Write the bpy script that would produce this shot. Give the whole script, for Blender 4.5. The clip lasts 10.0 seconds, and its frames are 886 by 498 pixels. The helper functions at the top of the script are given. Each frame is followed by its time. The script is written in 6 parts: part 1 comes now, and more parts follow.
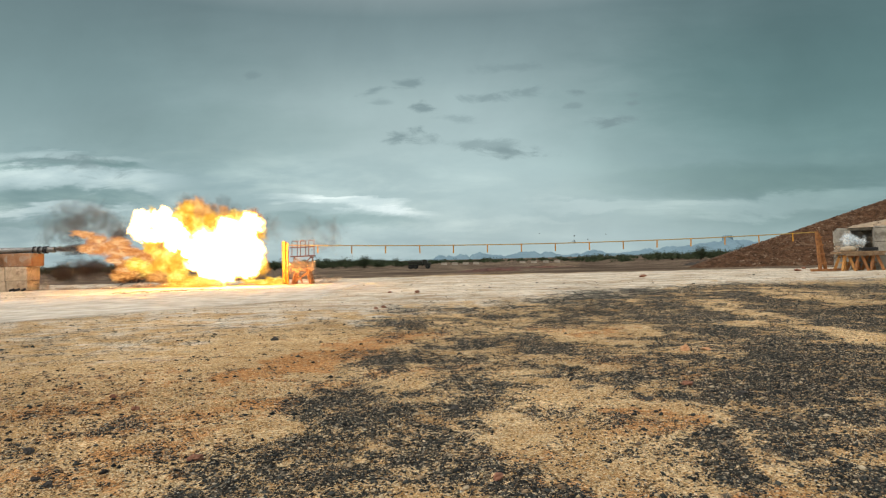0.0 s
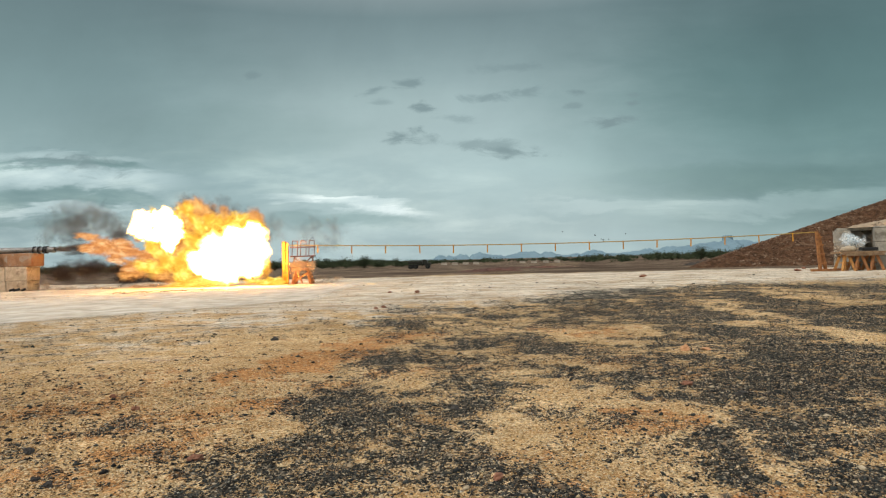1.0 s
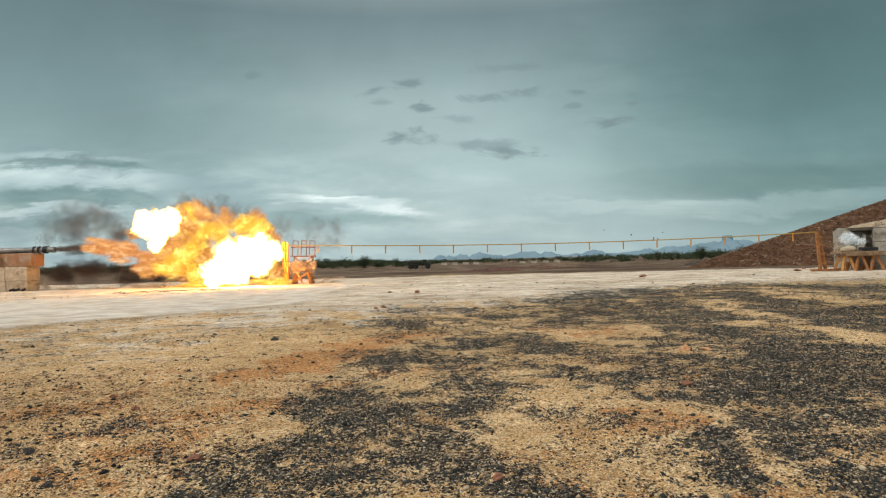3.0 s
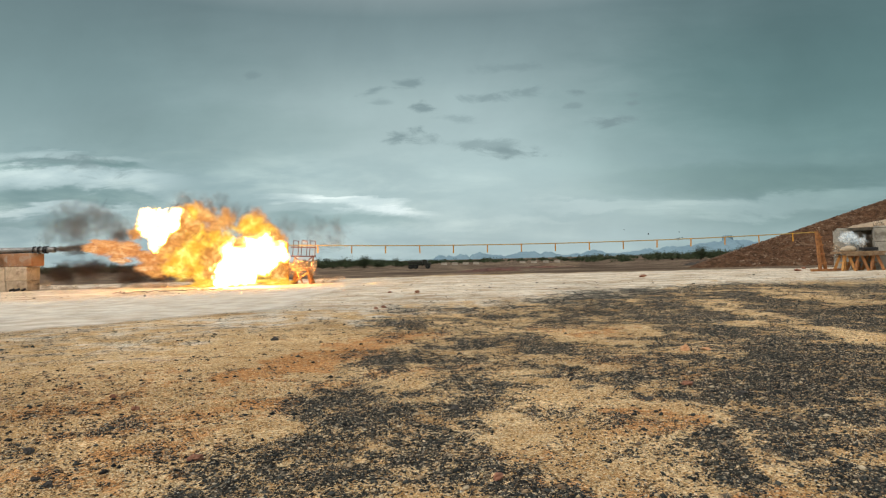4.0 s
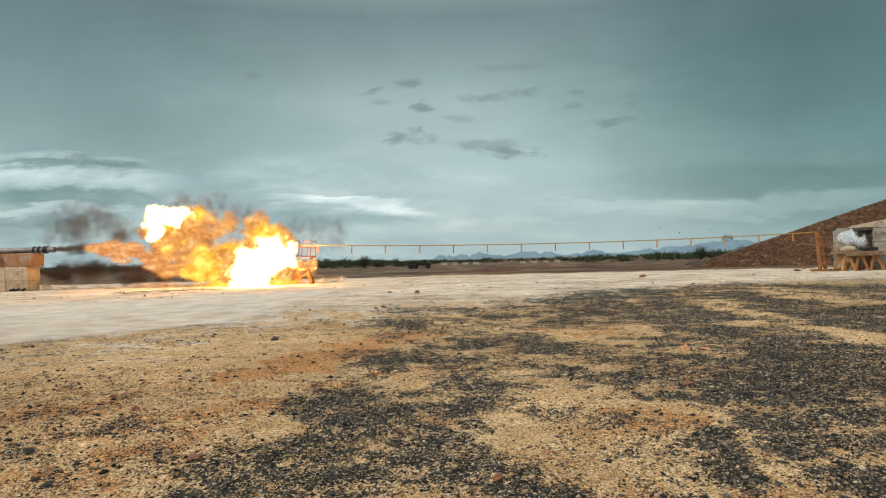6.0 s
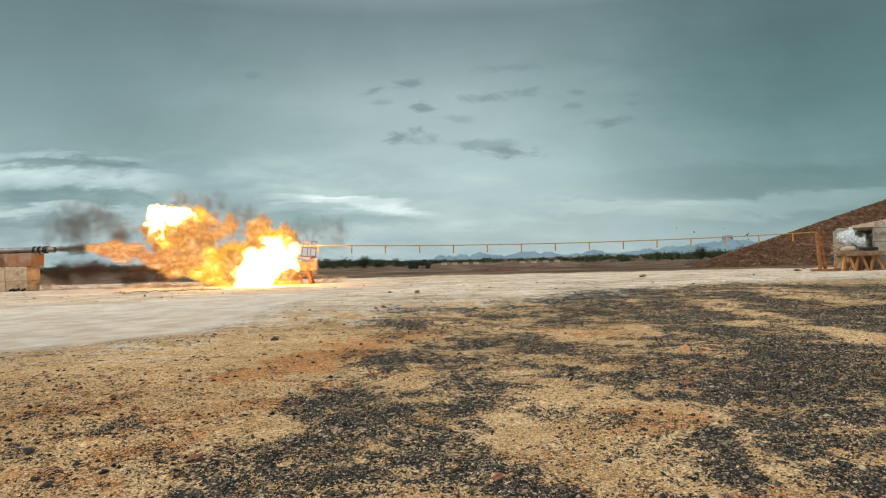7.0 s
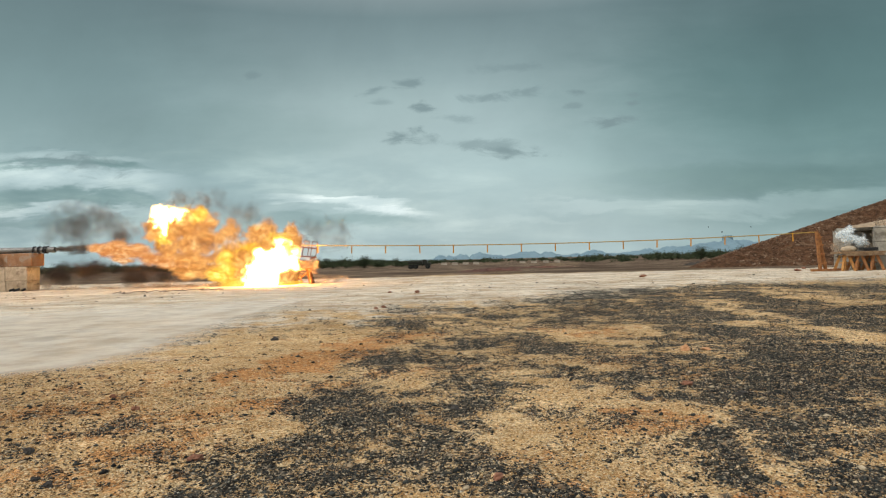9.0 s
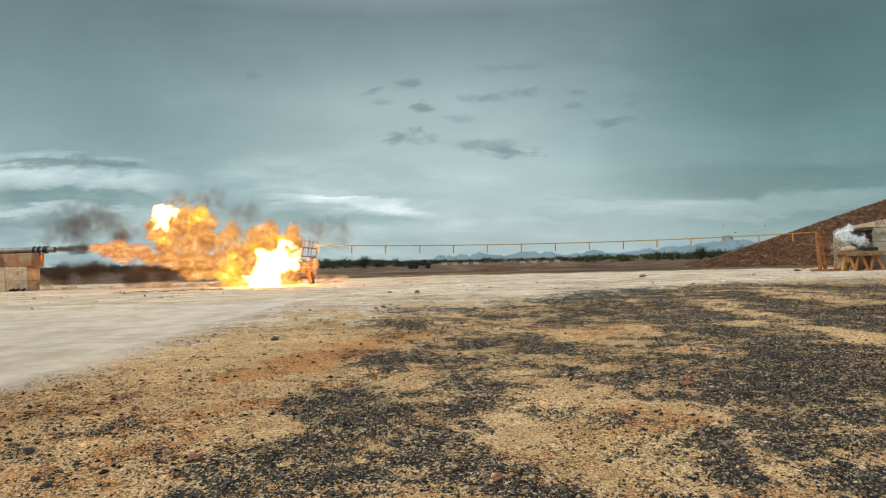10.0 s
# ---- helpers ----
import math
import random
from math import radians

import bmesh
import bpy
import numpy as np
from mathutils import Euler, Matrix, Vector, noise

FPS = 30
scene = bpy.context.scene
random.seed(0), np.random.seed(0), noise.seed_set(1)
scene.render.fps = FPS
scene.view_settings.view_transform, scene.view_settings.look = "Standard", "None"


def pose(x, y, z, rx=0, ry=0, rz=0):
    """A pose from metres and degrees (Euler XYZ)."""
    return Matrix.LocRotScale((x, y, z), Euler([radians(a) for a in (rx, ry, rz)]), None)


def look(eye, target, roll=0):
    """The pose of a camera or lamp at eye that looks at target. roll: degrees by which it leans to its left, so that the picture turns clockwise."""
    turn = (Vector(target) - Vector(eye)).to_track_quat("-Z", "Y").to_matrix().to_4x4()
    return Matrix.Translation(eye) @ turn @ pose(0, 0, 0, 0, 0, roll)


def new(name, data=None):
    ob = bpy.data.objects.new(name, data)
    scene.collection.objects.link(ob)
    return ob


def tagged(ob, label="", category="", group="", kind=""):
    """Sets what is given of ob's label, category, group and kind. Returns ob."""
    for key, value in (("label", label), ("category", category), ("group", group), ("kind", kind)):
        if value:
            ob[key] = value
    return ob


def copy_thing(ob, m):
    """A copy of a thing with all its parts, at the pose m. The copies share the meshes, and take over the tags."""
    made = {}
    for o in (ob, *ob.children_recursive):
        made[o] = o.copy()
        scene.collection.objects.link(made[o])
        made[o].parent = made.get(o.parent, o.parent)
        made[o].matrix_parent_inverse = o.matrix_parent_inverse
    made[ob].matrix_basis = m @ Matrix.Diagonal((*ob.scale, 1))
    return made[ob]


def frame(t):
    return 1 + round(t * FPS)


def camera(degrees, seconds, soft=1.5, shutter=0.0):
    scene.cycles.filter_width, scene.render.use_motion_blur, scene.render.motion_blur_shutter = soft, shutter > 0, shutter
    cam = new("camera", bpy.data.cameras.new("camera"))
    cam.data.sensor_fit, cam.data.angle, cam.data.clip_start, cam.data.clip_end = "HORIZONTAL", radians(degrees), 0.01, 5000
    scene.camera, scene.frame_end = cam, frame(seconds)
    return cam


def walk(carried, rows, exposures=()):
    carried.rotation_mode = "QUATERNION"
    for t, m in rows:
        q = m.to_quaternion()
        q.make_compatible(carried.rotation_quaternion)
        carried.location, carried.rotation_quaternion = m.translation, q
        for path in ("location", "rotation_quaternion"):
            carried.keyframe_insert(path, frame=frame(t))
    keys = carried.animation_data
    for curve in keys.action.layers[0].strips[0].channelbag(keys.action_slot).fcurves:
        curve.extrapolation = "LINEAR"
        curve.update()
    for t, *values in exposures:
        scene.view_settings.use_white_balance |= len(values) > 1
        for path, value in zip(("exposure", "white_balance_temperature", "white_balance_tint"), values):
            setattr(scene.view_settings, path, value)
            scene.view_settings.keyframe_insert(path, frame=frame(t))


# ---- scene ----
# ---- camera: low on a tripod beside the firing range, quite still, leaning a little ----
cam = camera(70, 10.0, soft=1.25)
STAND = look((0, 0, 0.92), (0, 100, 0.92 + 1.696), -1.41)
walk(cam, [(0, STAND), (10, STAND)])
scene.cycles.transparent_max_bounces = 96


# ---- node helper ----
class Nodes:
    """Short names for shader nodes."""

    def __init__(self, tree):
        self.tree = tree
        tree.nodes.clear()

    def make(self, kind, ins=(), **attrs):
        n = self.tree.nodes.new(kind)
        for k, v in attrs.items():
            setattr(n, k, v)
        for k, v in dict(ins).items():
            self.put(n.inputs[k], v)
        return n

    def put(self, socket, v):
        if isinstance(v, bpy.types.NodeSocket):
            self.tree.links.new(v, socket)
        elif v is not None:
            socket.default_value = v

    def math(self, op, a, b=None, c=None, clamp=False):
        n = self.make("ShaderNodeMath", operation=op, use_clamp=clamp)
        for i, v in enumerate((a, b, c)):
            self.put(n.inputs[i], v)
        return n.outputs[0]

    def vec(self, op, a, b=None):
        n = self.make("ShaderNodeVectorMath", operation=op)
        self.put(n.inputs[0], a)
        self.put(n.inputs[1], b)
        return n.outputs["Value"] if op in ("LENGTH", "DISTANCE", "DOT_PRODUCT") else n.outputs[0]

    def noise(self, vector, scale, detail=4.0, rough=0.55, distort=0.0):
        n = self.make("ShaderNodeTexNoise", {"Scale": scale, "Detail": detail, "Roughness": rough, "Distortion": distort})
        self.put(n.inputs["Vector"], vector)
        return n.outputs["Fac"]

    def voronoi(self, vector, scale, out="Distance", rand=1.0):
        n = self.make("ShaderNodeTexVoronoi", {"Scale": scale, "Randomness": rand})
        self.put(n.inputs["Vector"], vector)
        return n.outputs[out]

    def span(self, v, a, b, lo=0.0, hi=1.0, smooth=True):
        n = self.make("ShaderNodeMapRange", {"From Min": a, "From Max": b, "To Min": lo, "To Max": hi}, clamp=True)
        n.interpolation_type = "SMOOTHSTEP" if smooth else "LINEAR"
        self.put(n.inputs["Value"], v)
        return n.outputs["Result"]

    def mix(self, fac, a, b, blend="MIX"):
        n = self.make("ShaderNodeMix", data_type="RGBA", blend_type=blend)
        self.put(n.inputs["Factor"], fac)
        self.put(n.inputs["A"], a if not isinstance(a, tuple) else (*a[:3], 1))
        self.put(n.inputs["B"], b if not isinstance(b, tuple) else (*b[:3], 1))
        return n.outputs["Result"]

    def ramp(self, fac, stops):
        n = self.make("ShaderNodeValToRGB")
        e = n.color_ramp.elements
        while len(e) < len(stops):
            e.new(0.5)
        for i, (p, c) in enumerate(stops):
            e[i].position, e[i].color = p, (*c, 1)
        self.put(n.inputs[0], fac)
        return n.outputs[0]

    def bump(self, height, strength, distance, normal=None):
        n = self.make("ShaderNodeBump", {"Strength": strength, "Distance": distance})
        self.put(n.inputs["Height"], height)
        self.put(n.inputs["Normal"], normal)
        return n.outputs[0]

    def attr(self, name):
        return self.make("ShaderNodeAttribute", attribute_name=name).outputs["Fac"]

    def coord(self, which="Object"):
        return self.make("ShaderNodeTexCoord").outputs[which]


def material(name):
    m = bpy.data.materials.new(name)
    m.use_nodes = True
    return m, Nodes(m.node_tree)


def finish(n, colour, rough=0.9, normal=None, metal=0.0, spec=0.3):
    b = n.make("ShaderNodeBsdfPrincipled", {"Metallic": metal, "Specular IOR Level": spec})
    n.put(b.inputs["Base Color"], colour if not isinstance(colour, tuple) else (*colour[:3], 1))
    n.put(b.inputs["Roughness"], rough)
    n.put(b.inputs["Normal"], normal)
    out = n.make("ShaderNodeOutputMaterial")
    n.tree.links.new(b.outputs[0], out.inputs["Surface"])
    return b


# ---- world: high overcast with thin dark cloudlets, brighter low down ----
def build_world():
    world = bpy.data.worlds.new("overcast_sky")
    scene.world = world
    world.use_nodes = True
    n = Nodes(world.node_tree)
    sky = n.make("ShaderNodeTexSky", sky_type="NISHITA", sun_disc=False, sun_elevation=radians(39), sun_rotation=radians(238),
                 air_density=1.5, dust_density=3.0)
    d = n.make("ShaderNodeTexCoord").outputs["Generated"]
    s = n.make("ShaderNodeSeparateXYZ", {"Vector": d})
    x, y, z = s.outputs
    up = n.math("MAXIMUM", z, 0.0)
    # plane of the cloud deck
    low = n.math("ADD", up, 0.10)
    deck = n.make("ShaderNodeCombineXYZ", {"X": n.math("DIVIDE", x, low), "Y": n.math("DIVIDE", y, low), "Z": 0.0}).outputs[0]
    base = n.ramp(up, [(0.0, (0.40, 0.52, 0.54)), (0.05, (0.41, 0.535, 0.545)), (0.14, (0.34, 0.47, 0.485)), (0.25, (0.26, 0.37, 0.385)),
                       (0.36, (0.16, 0.235, 0.25)), (0.52, (0.45, 0.50, 0.51)), (0.75, (0.92, 0.95, 0.95)), (1.0, (1.1, 1.12, 1.12))])
    wide = n.noise(deck, 0.30, 4, 0.45, 0.3)
    base = n.mix(1.0, base, n.ramp(wide, [(0.32, (0.88, 0.89, 0.90)), (0.5, (1.0, 1.0, 1.0)), (0.68, (1.12, 1.11, 1.10))]), "MULTIPLY")
    ang = n.make("ShaderNodeCombineXYZ", {"X": n.math("DIVIDE", x, y), "Y": n.math("DIVIDE", z, y), "Z": 0.0}).outputs[0]
    # wind-torn slopes, drawn out sideways
    lowm = n.make("ShaderNodeMapping", {"Scale": (4.5, 17.0, 1.0)})
    n.put(lowm.inputs["Vector"], ang)
    streak = n.noise(lowm.outputs[0], 1.3, 8, 0.56, 0.22)
    shift = n.make("ShaderNodeMapping", {"Location": (7.3, 2.1, 0.0), "Scale": (3.4, 15.0, 1.0)})
    n.put(shift.inputs["Vector"], ang)
    ragged = n.noise(shift.outputs[0], 1.6, 9, 0.62, 0.4)
    across = n.math("ADD", n.math("DIVIDE", x, y), n.math("MULTIPLY", n.math("SUBTRACT", streak, 0.5), 0.16))
    rise = n.math("ADD", n.math("DIVIDE", z, y), n.math("MULTIPLY", n.math("SUBTRACT", ragged, 0.5), 0.075))
    # pale gaps in the deck, dim banks and long rolls of stratus
    for cx, cy, rx, ry, lean, gain in DECK_TONES + LOW_ROLLS:
        dx = n.math("SUBTRACT", across, cx)
        dy = n.math("DIVIDE", n.math("SUBTRACT", n.math("SUBTRACT", rise, cy), n.math("MULTIPLY", dx, lean)), ry)
        dx = n.math("DIVIDE", dx, rx)
        r = n.math("ADD", n.math("MULTIPLY", dx, dx), n.math("MULTIPLY", dy, dy))
        f = n.math("MULTIPLY", n.span(r, 0.0, 1.0, 1.0, 0.0), n.math("GREATER_THAN", y, 0.0))
        warm = 1.0 + (gain - 1.0) * 0.78
        base = n.mix(f, base, n.mix(1.0, base, (gain, warm, warm * 0.99), "MULTIPLY"))
    zone = n.math("MULTIPLY", n.span(up, 0.20, 0.10), n.span(n.math("DIVIDE", x, y), 0.25, -0.45, 0.2, 0.6))
    tone = n.ramp(streak, [(0.36, (0.72, 0.79, 0.82)), (0.48, (0.95, 0.97, 0.98)), (0.55, (1.2, 1.17, 1.14)), (0.66, (1.6, 1.5, 1.42))])
    base = n.mix(zone, base, n.mix(1.0, base, tone, "MULTIPLY"))
    # cloudlets
    drawn = n.make("ShaderNodeMapping", {"Scale": (1.0, 2.6, 1.0)})
    n.put(drawn.inputs["Vector"], ang)
    torn = n.noise(drawn.outputs[0], 16.0, 7, 0.66, 0.6)
    for cx, cy, rx, ry, lean, k in CLOUDLETS + SMALL_CLOUDLETS:
        dx = n.math("SUBTRACT", n.math("DIVIDE", x, y), cx)
        dy = n.math("SUBTRACT", n.math("SUBTRACT", n.math("DIVIDE", z, y), cy), n.math("MULTIPLY", dx, lean))
        dx, dy = n.math("DIVIDE", dx, rx), n.math("DIVIDE", dy, ry)
        r = n.math("SQRT", n.math("ADD", n.math("MULTIPLY", dx, dx), n.math("MULTIPLY", dy, dy)))
        r = n.math("ADD", r, n.math("MULTIPLY", n.math("SUBTRACT", torn, 0.5), 4.2))
        f = n.math("MULTIPLY", n.span(r, 0.0, 1.15, k, 0.0), n.math("GREATER_THAN", y, 0.0))
        base = n.mix(f, base, (0.205, 0.29, 0.305))
    fine = n.noise(ang, 5.0, 6, 0.6, 0.3)
    base = n.mix(1.0, base, n.ramp(fine, [(0.3, (0.94, 0.94, 0.94)), (0.7, (1.06, 1.06, 1.06))]), "MULTIPLY")
    clear = n.mix(1.0, sky.outputs[0], (0.10, 0.10, 0.10), "MULTIPLY")
    total = n.mix(0.96, clear, base)
    bg = n.make("ShaderNodeBackground", {"Strength": 1.0})
    n.put(bg.inputs["Color"], total)
    out = n.make("ShaderNodeOutputWorld")
    n.tree.links.new(bg.outputs[0], out.inputs["Surface"])


# across, up, half width, half height (as slopes from the eye), lean, gain
DECK_TONES = [(0.0, 0.33, 0.60, 0.25, 0, 1.16), (0.098, 0.158, 0.500, 0.196, 0, 1.2), (0.80, 0.235, 0.76, 0.34, 0, 0.48), (0.558, 0.317, 0.375, 0.179, 0, 0.86), (-0.639, 0.319, 0.464, 0.170, 0, 0.84),
              (-0.356, 0.201, 0.295, 0.063, 0, 0.9), (0.490, 0.115, 0.295, 0.029, 0, 0.84), (-0.195, 0.237, 0.268, 0.125, 0, 1.06), (0.300, 0.019, 0.447, 0.054, 0, 1.06)]
LOW_ROLLS = [(-0.572, 0.141, 0.188, 0.027, -0.05, 1.55), (-0.598, 0.179, 0.152, 0.013, -0.05, 1.4), (-0.645, 0.095, 0.196, 0.010, 0, 1.4), (-0.618, 0.112, 0.250, 0.012, -0.04, 0.66),
              (-0.643, 0.165, 0.134, 0.008, 0, 0.72), (-0.527, 0.165, 0.076, 0.013, -0.2, 0.68), (-0.636, 0.076, 0.214, 0.012, 0, 0.82), (-0.127, 0.091, 0.116, 0.014, -0.12, 1.5),
              (-0.207, 0.103, 0.116, 0.007, -0.05, 1.3), (-0.074, 0.077, 0.098, 0.011, 0, 1.3), (-0.154, 0.068, 0.152, 0.013, -0.05, 0.8), (-0.306, 0.061, 0.196, 0.018, 0, 0.88),
              (0.570, 0.078, 0.300, 0.020, 0.05, 1.4), (0.311, 0.078, 0.214, 0.012, 0, 1.2), (0.060, 0.057, 0.196, 0.009, 0, 1.1)]
# the same, with the strength last
CLOUDLETS = [(-0.046, 0.282, 0.0275, 0.0095, 0.15, 0.8), (-0.103, 0.272, 0.0213, 0.0068, 0.25, 0.7), (-0.029, 0.242, 0.0225, 0.0095, 0, 0.8),
             (-0.066, 0.197, 0.031, 0.0105, 0.2, 0.8), (0.059, 0.180, 0.100, 0.0115, -0.12, 0.55), (0.108, 0.166, 0.0625, 0.0081, -0.05, 0.6),
             (0.065, 0.255, 0.0425, 0.0081, -0.05, 0.6), (0.133, 0.264, 0.0375, 0.0095, 0.05, 0.6), (0.116, 0.302, 0.0562, 0.0081, 0, 0.5),
             (0.221, 0.261, 0.0275, 0.0068, 0, 0.75), (0.270, 0.213, 0.0400, 0.0081, 0.03, 0.8), (0.306, 0.241, 0.0125, 0.0054, 0, 0.7),
            (0.307, 0.254, 0.0150, 0.0054, 0.1, 0.5)]
SMALL_CLOUDLETS = [(-0.298, 0.300, 0.0137, 0.0068, 0, 0.7), (0.019, 0.225, 0.0438, 0.0081, -0.1, 0.4),
             (0.213, 0.239, 0.0150, 0.0054, 0, 0.5), (-0.092, 0.253, 0.0225, 0.0068, 0, 0.4), (-0.555, 0.164, 0.0688, 0.0216, -0.22, 0.6),
             (-0.618, 0.172, 0.0875, 0.0108, 0.0, 0.5)]
build_world()

sun = new("sun", bpy.data.lights.new("sun", "SUN"))
sun.data.energy, sun.data.angle, sun.data.color = 2.0, radians(18), (1.0, 0.93, 0.84)
sun.matrix_world = look((0, 0, 50), (36, 22, 16))
scene.view_settings.exposure = 0.0


# ---- building helpers ----
def hash2(i, j, seed):
    """A random number from 0 to 1 for each whole-number cell."""
    h = (i.astype(np.int64) * 374761393 + j.astype(np.int64) * 668265263 + seed * 1442695041) & 0x7FFFFFFF
    h = ((h ^ (h >> 13)) * 1274126177) & 0x7FFFFFFF
    h = ((h ^ (h >> 16)) * 69069) & 0x7FFFFFFF
    return (h ^ (h >> 11)) % 100003 / 100003.0


def lumps(x, y, size, seed=0, octaves=4):
    """Smooth noise from 0 to 1 over the plan, with lumps of about that many metres."""
    total, amp, norm = 0, 1.0, 0.0
    for o in range(octaves):
        u, v = x / size * 2 ** o, y / size * 2 ** o
        i, j = np.floor(u), np.floor(v)
        a, b = u - i, v - j
        a, b = a * a * (3 - 2 * a), b * b * (3 - 2 * b)
        q = [hash2(i + di, j + dj, seed + 17 * o) for di, dj in ((0, 0), (1, 0), (0, 1), (1, 1))]
        total = total + amp * ((q[0] * (1 - a) + q[1] * a) * (1 - b) + (q[2] * (1 - a) + q[3] * a) * b)
        norm += amp
        amp *= 0.55
    return total / norm


def step(a, b, v):
    t = np.clip((v - a) / (b - a), 0, 1)
    return t * t * (3 - 2 * t)


def link(name, bm, mat, parent=None, label="", smooth=False):
    me = bpy.data.meshes.new(name)
    bm.normal_update()
    bm.to_mesh(me)
    bm.free()
    if smooth:
        me.shade_smooth()
    me.materials.append(mat)
    ob = new(name, me)
    if parent:
        ob.parent = parent
    return tagged(ob, label)


def part(name, bm, mat, parent, label="", smooth=False):
    return link(name, bm, mat, parent, label, smooth)


def thing(name, place, label, category, group="", kind="", turn=0):
    ob = new(name)
    ob.empty_display_size = 0.2
    ob.matrix_basis = pose(*place, 0, 0, turn)
    return tagged(ob, label, category, group, kind)


def add_box(bm, size, at=(0, 0, 0), turn=(0, 0, 0), bevel=0.0, wobble=0.0, rnd=None):
    made = bmesh.ops.create_cube(bm, size=1.0)["verts"]
    bmesh.ops.scale(bm, vec=size, verts=made)
    if bevel:
        edges = list({e for v in made for e in v.link_edges})
        made = bmesh.ops.bevel(bm, geom=edges, offset=bevel, segments=2, affect="EDGES", profile=0.6)["verts"]
    if wobble and rnd:
        for v in made:
            v.co += Vector([rnd.uniform(-wobble, wobble) for _ in range(3)])
    bmesh.ops.transform(bm, matrix=pose(*at, *turn), verts=made)
    return made


def add_bar(bm, a, b, radius, sides=8, radius_b=None):
    """A round bar from a to b."""
    a, b = Vector(a), Vector(b)
    d = b - a
    m = Matrix.Translation((a + b) / 2) @ d.to_track_quat("Z", "Y").to_matrix().to_4x4()
    return bmesh.ops.create_cone(bm, cap_ends=True, segments=sides, radius1=radius, radius2=radius if radius_b is None else radius_b,
                                 depth=d.length, matrix=m)["verts"]


def add_beam(bm, a, b, width, depth, bevel=0.006):
    """A squared timber from a to b."""
    a, b = Vector(a), Vector(b)
    d = b - a
    made = add_box(bm, (width, depth, d.length), bevel=bevel)
    bmesh.ops.transform(bm, matrix=Matrix.Translation((a + b) / 2) @ d.to_track_quat("Z", "X").to_matrix().to_4x4(), verts=made)
    return made


def raw_mesh(name, verts, faces, mat, smooth=False):
    me = bpy.data.meshes.new(name)
    verts = np.asarray(verts, dtype=np.float32)
    faces = np.asarray(faces, dtype=np.int32)
    k = faces.shape[1]
    me.vertices.add(len(verts))
    me.vertices.foreach_set("co", verts.ravel())
    me.loops.add(faces.size)
    me.loops.foreach_set("vertex_index", faces.ravel())
    me.polygons.add(len(faces))
    me.polygons.foreach_set("loop_start", np.arange(0, faces.size, k, dtype=np.int32))
    me.update(calc_edges=True)
    if smooth:
        me.shade_smooth()
    me.materials.append(mat)
    return new(name, me)


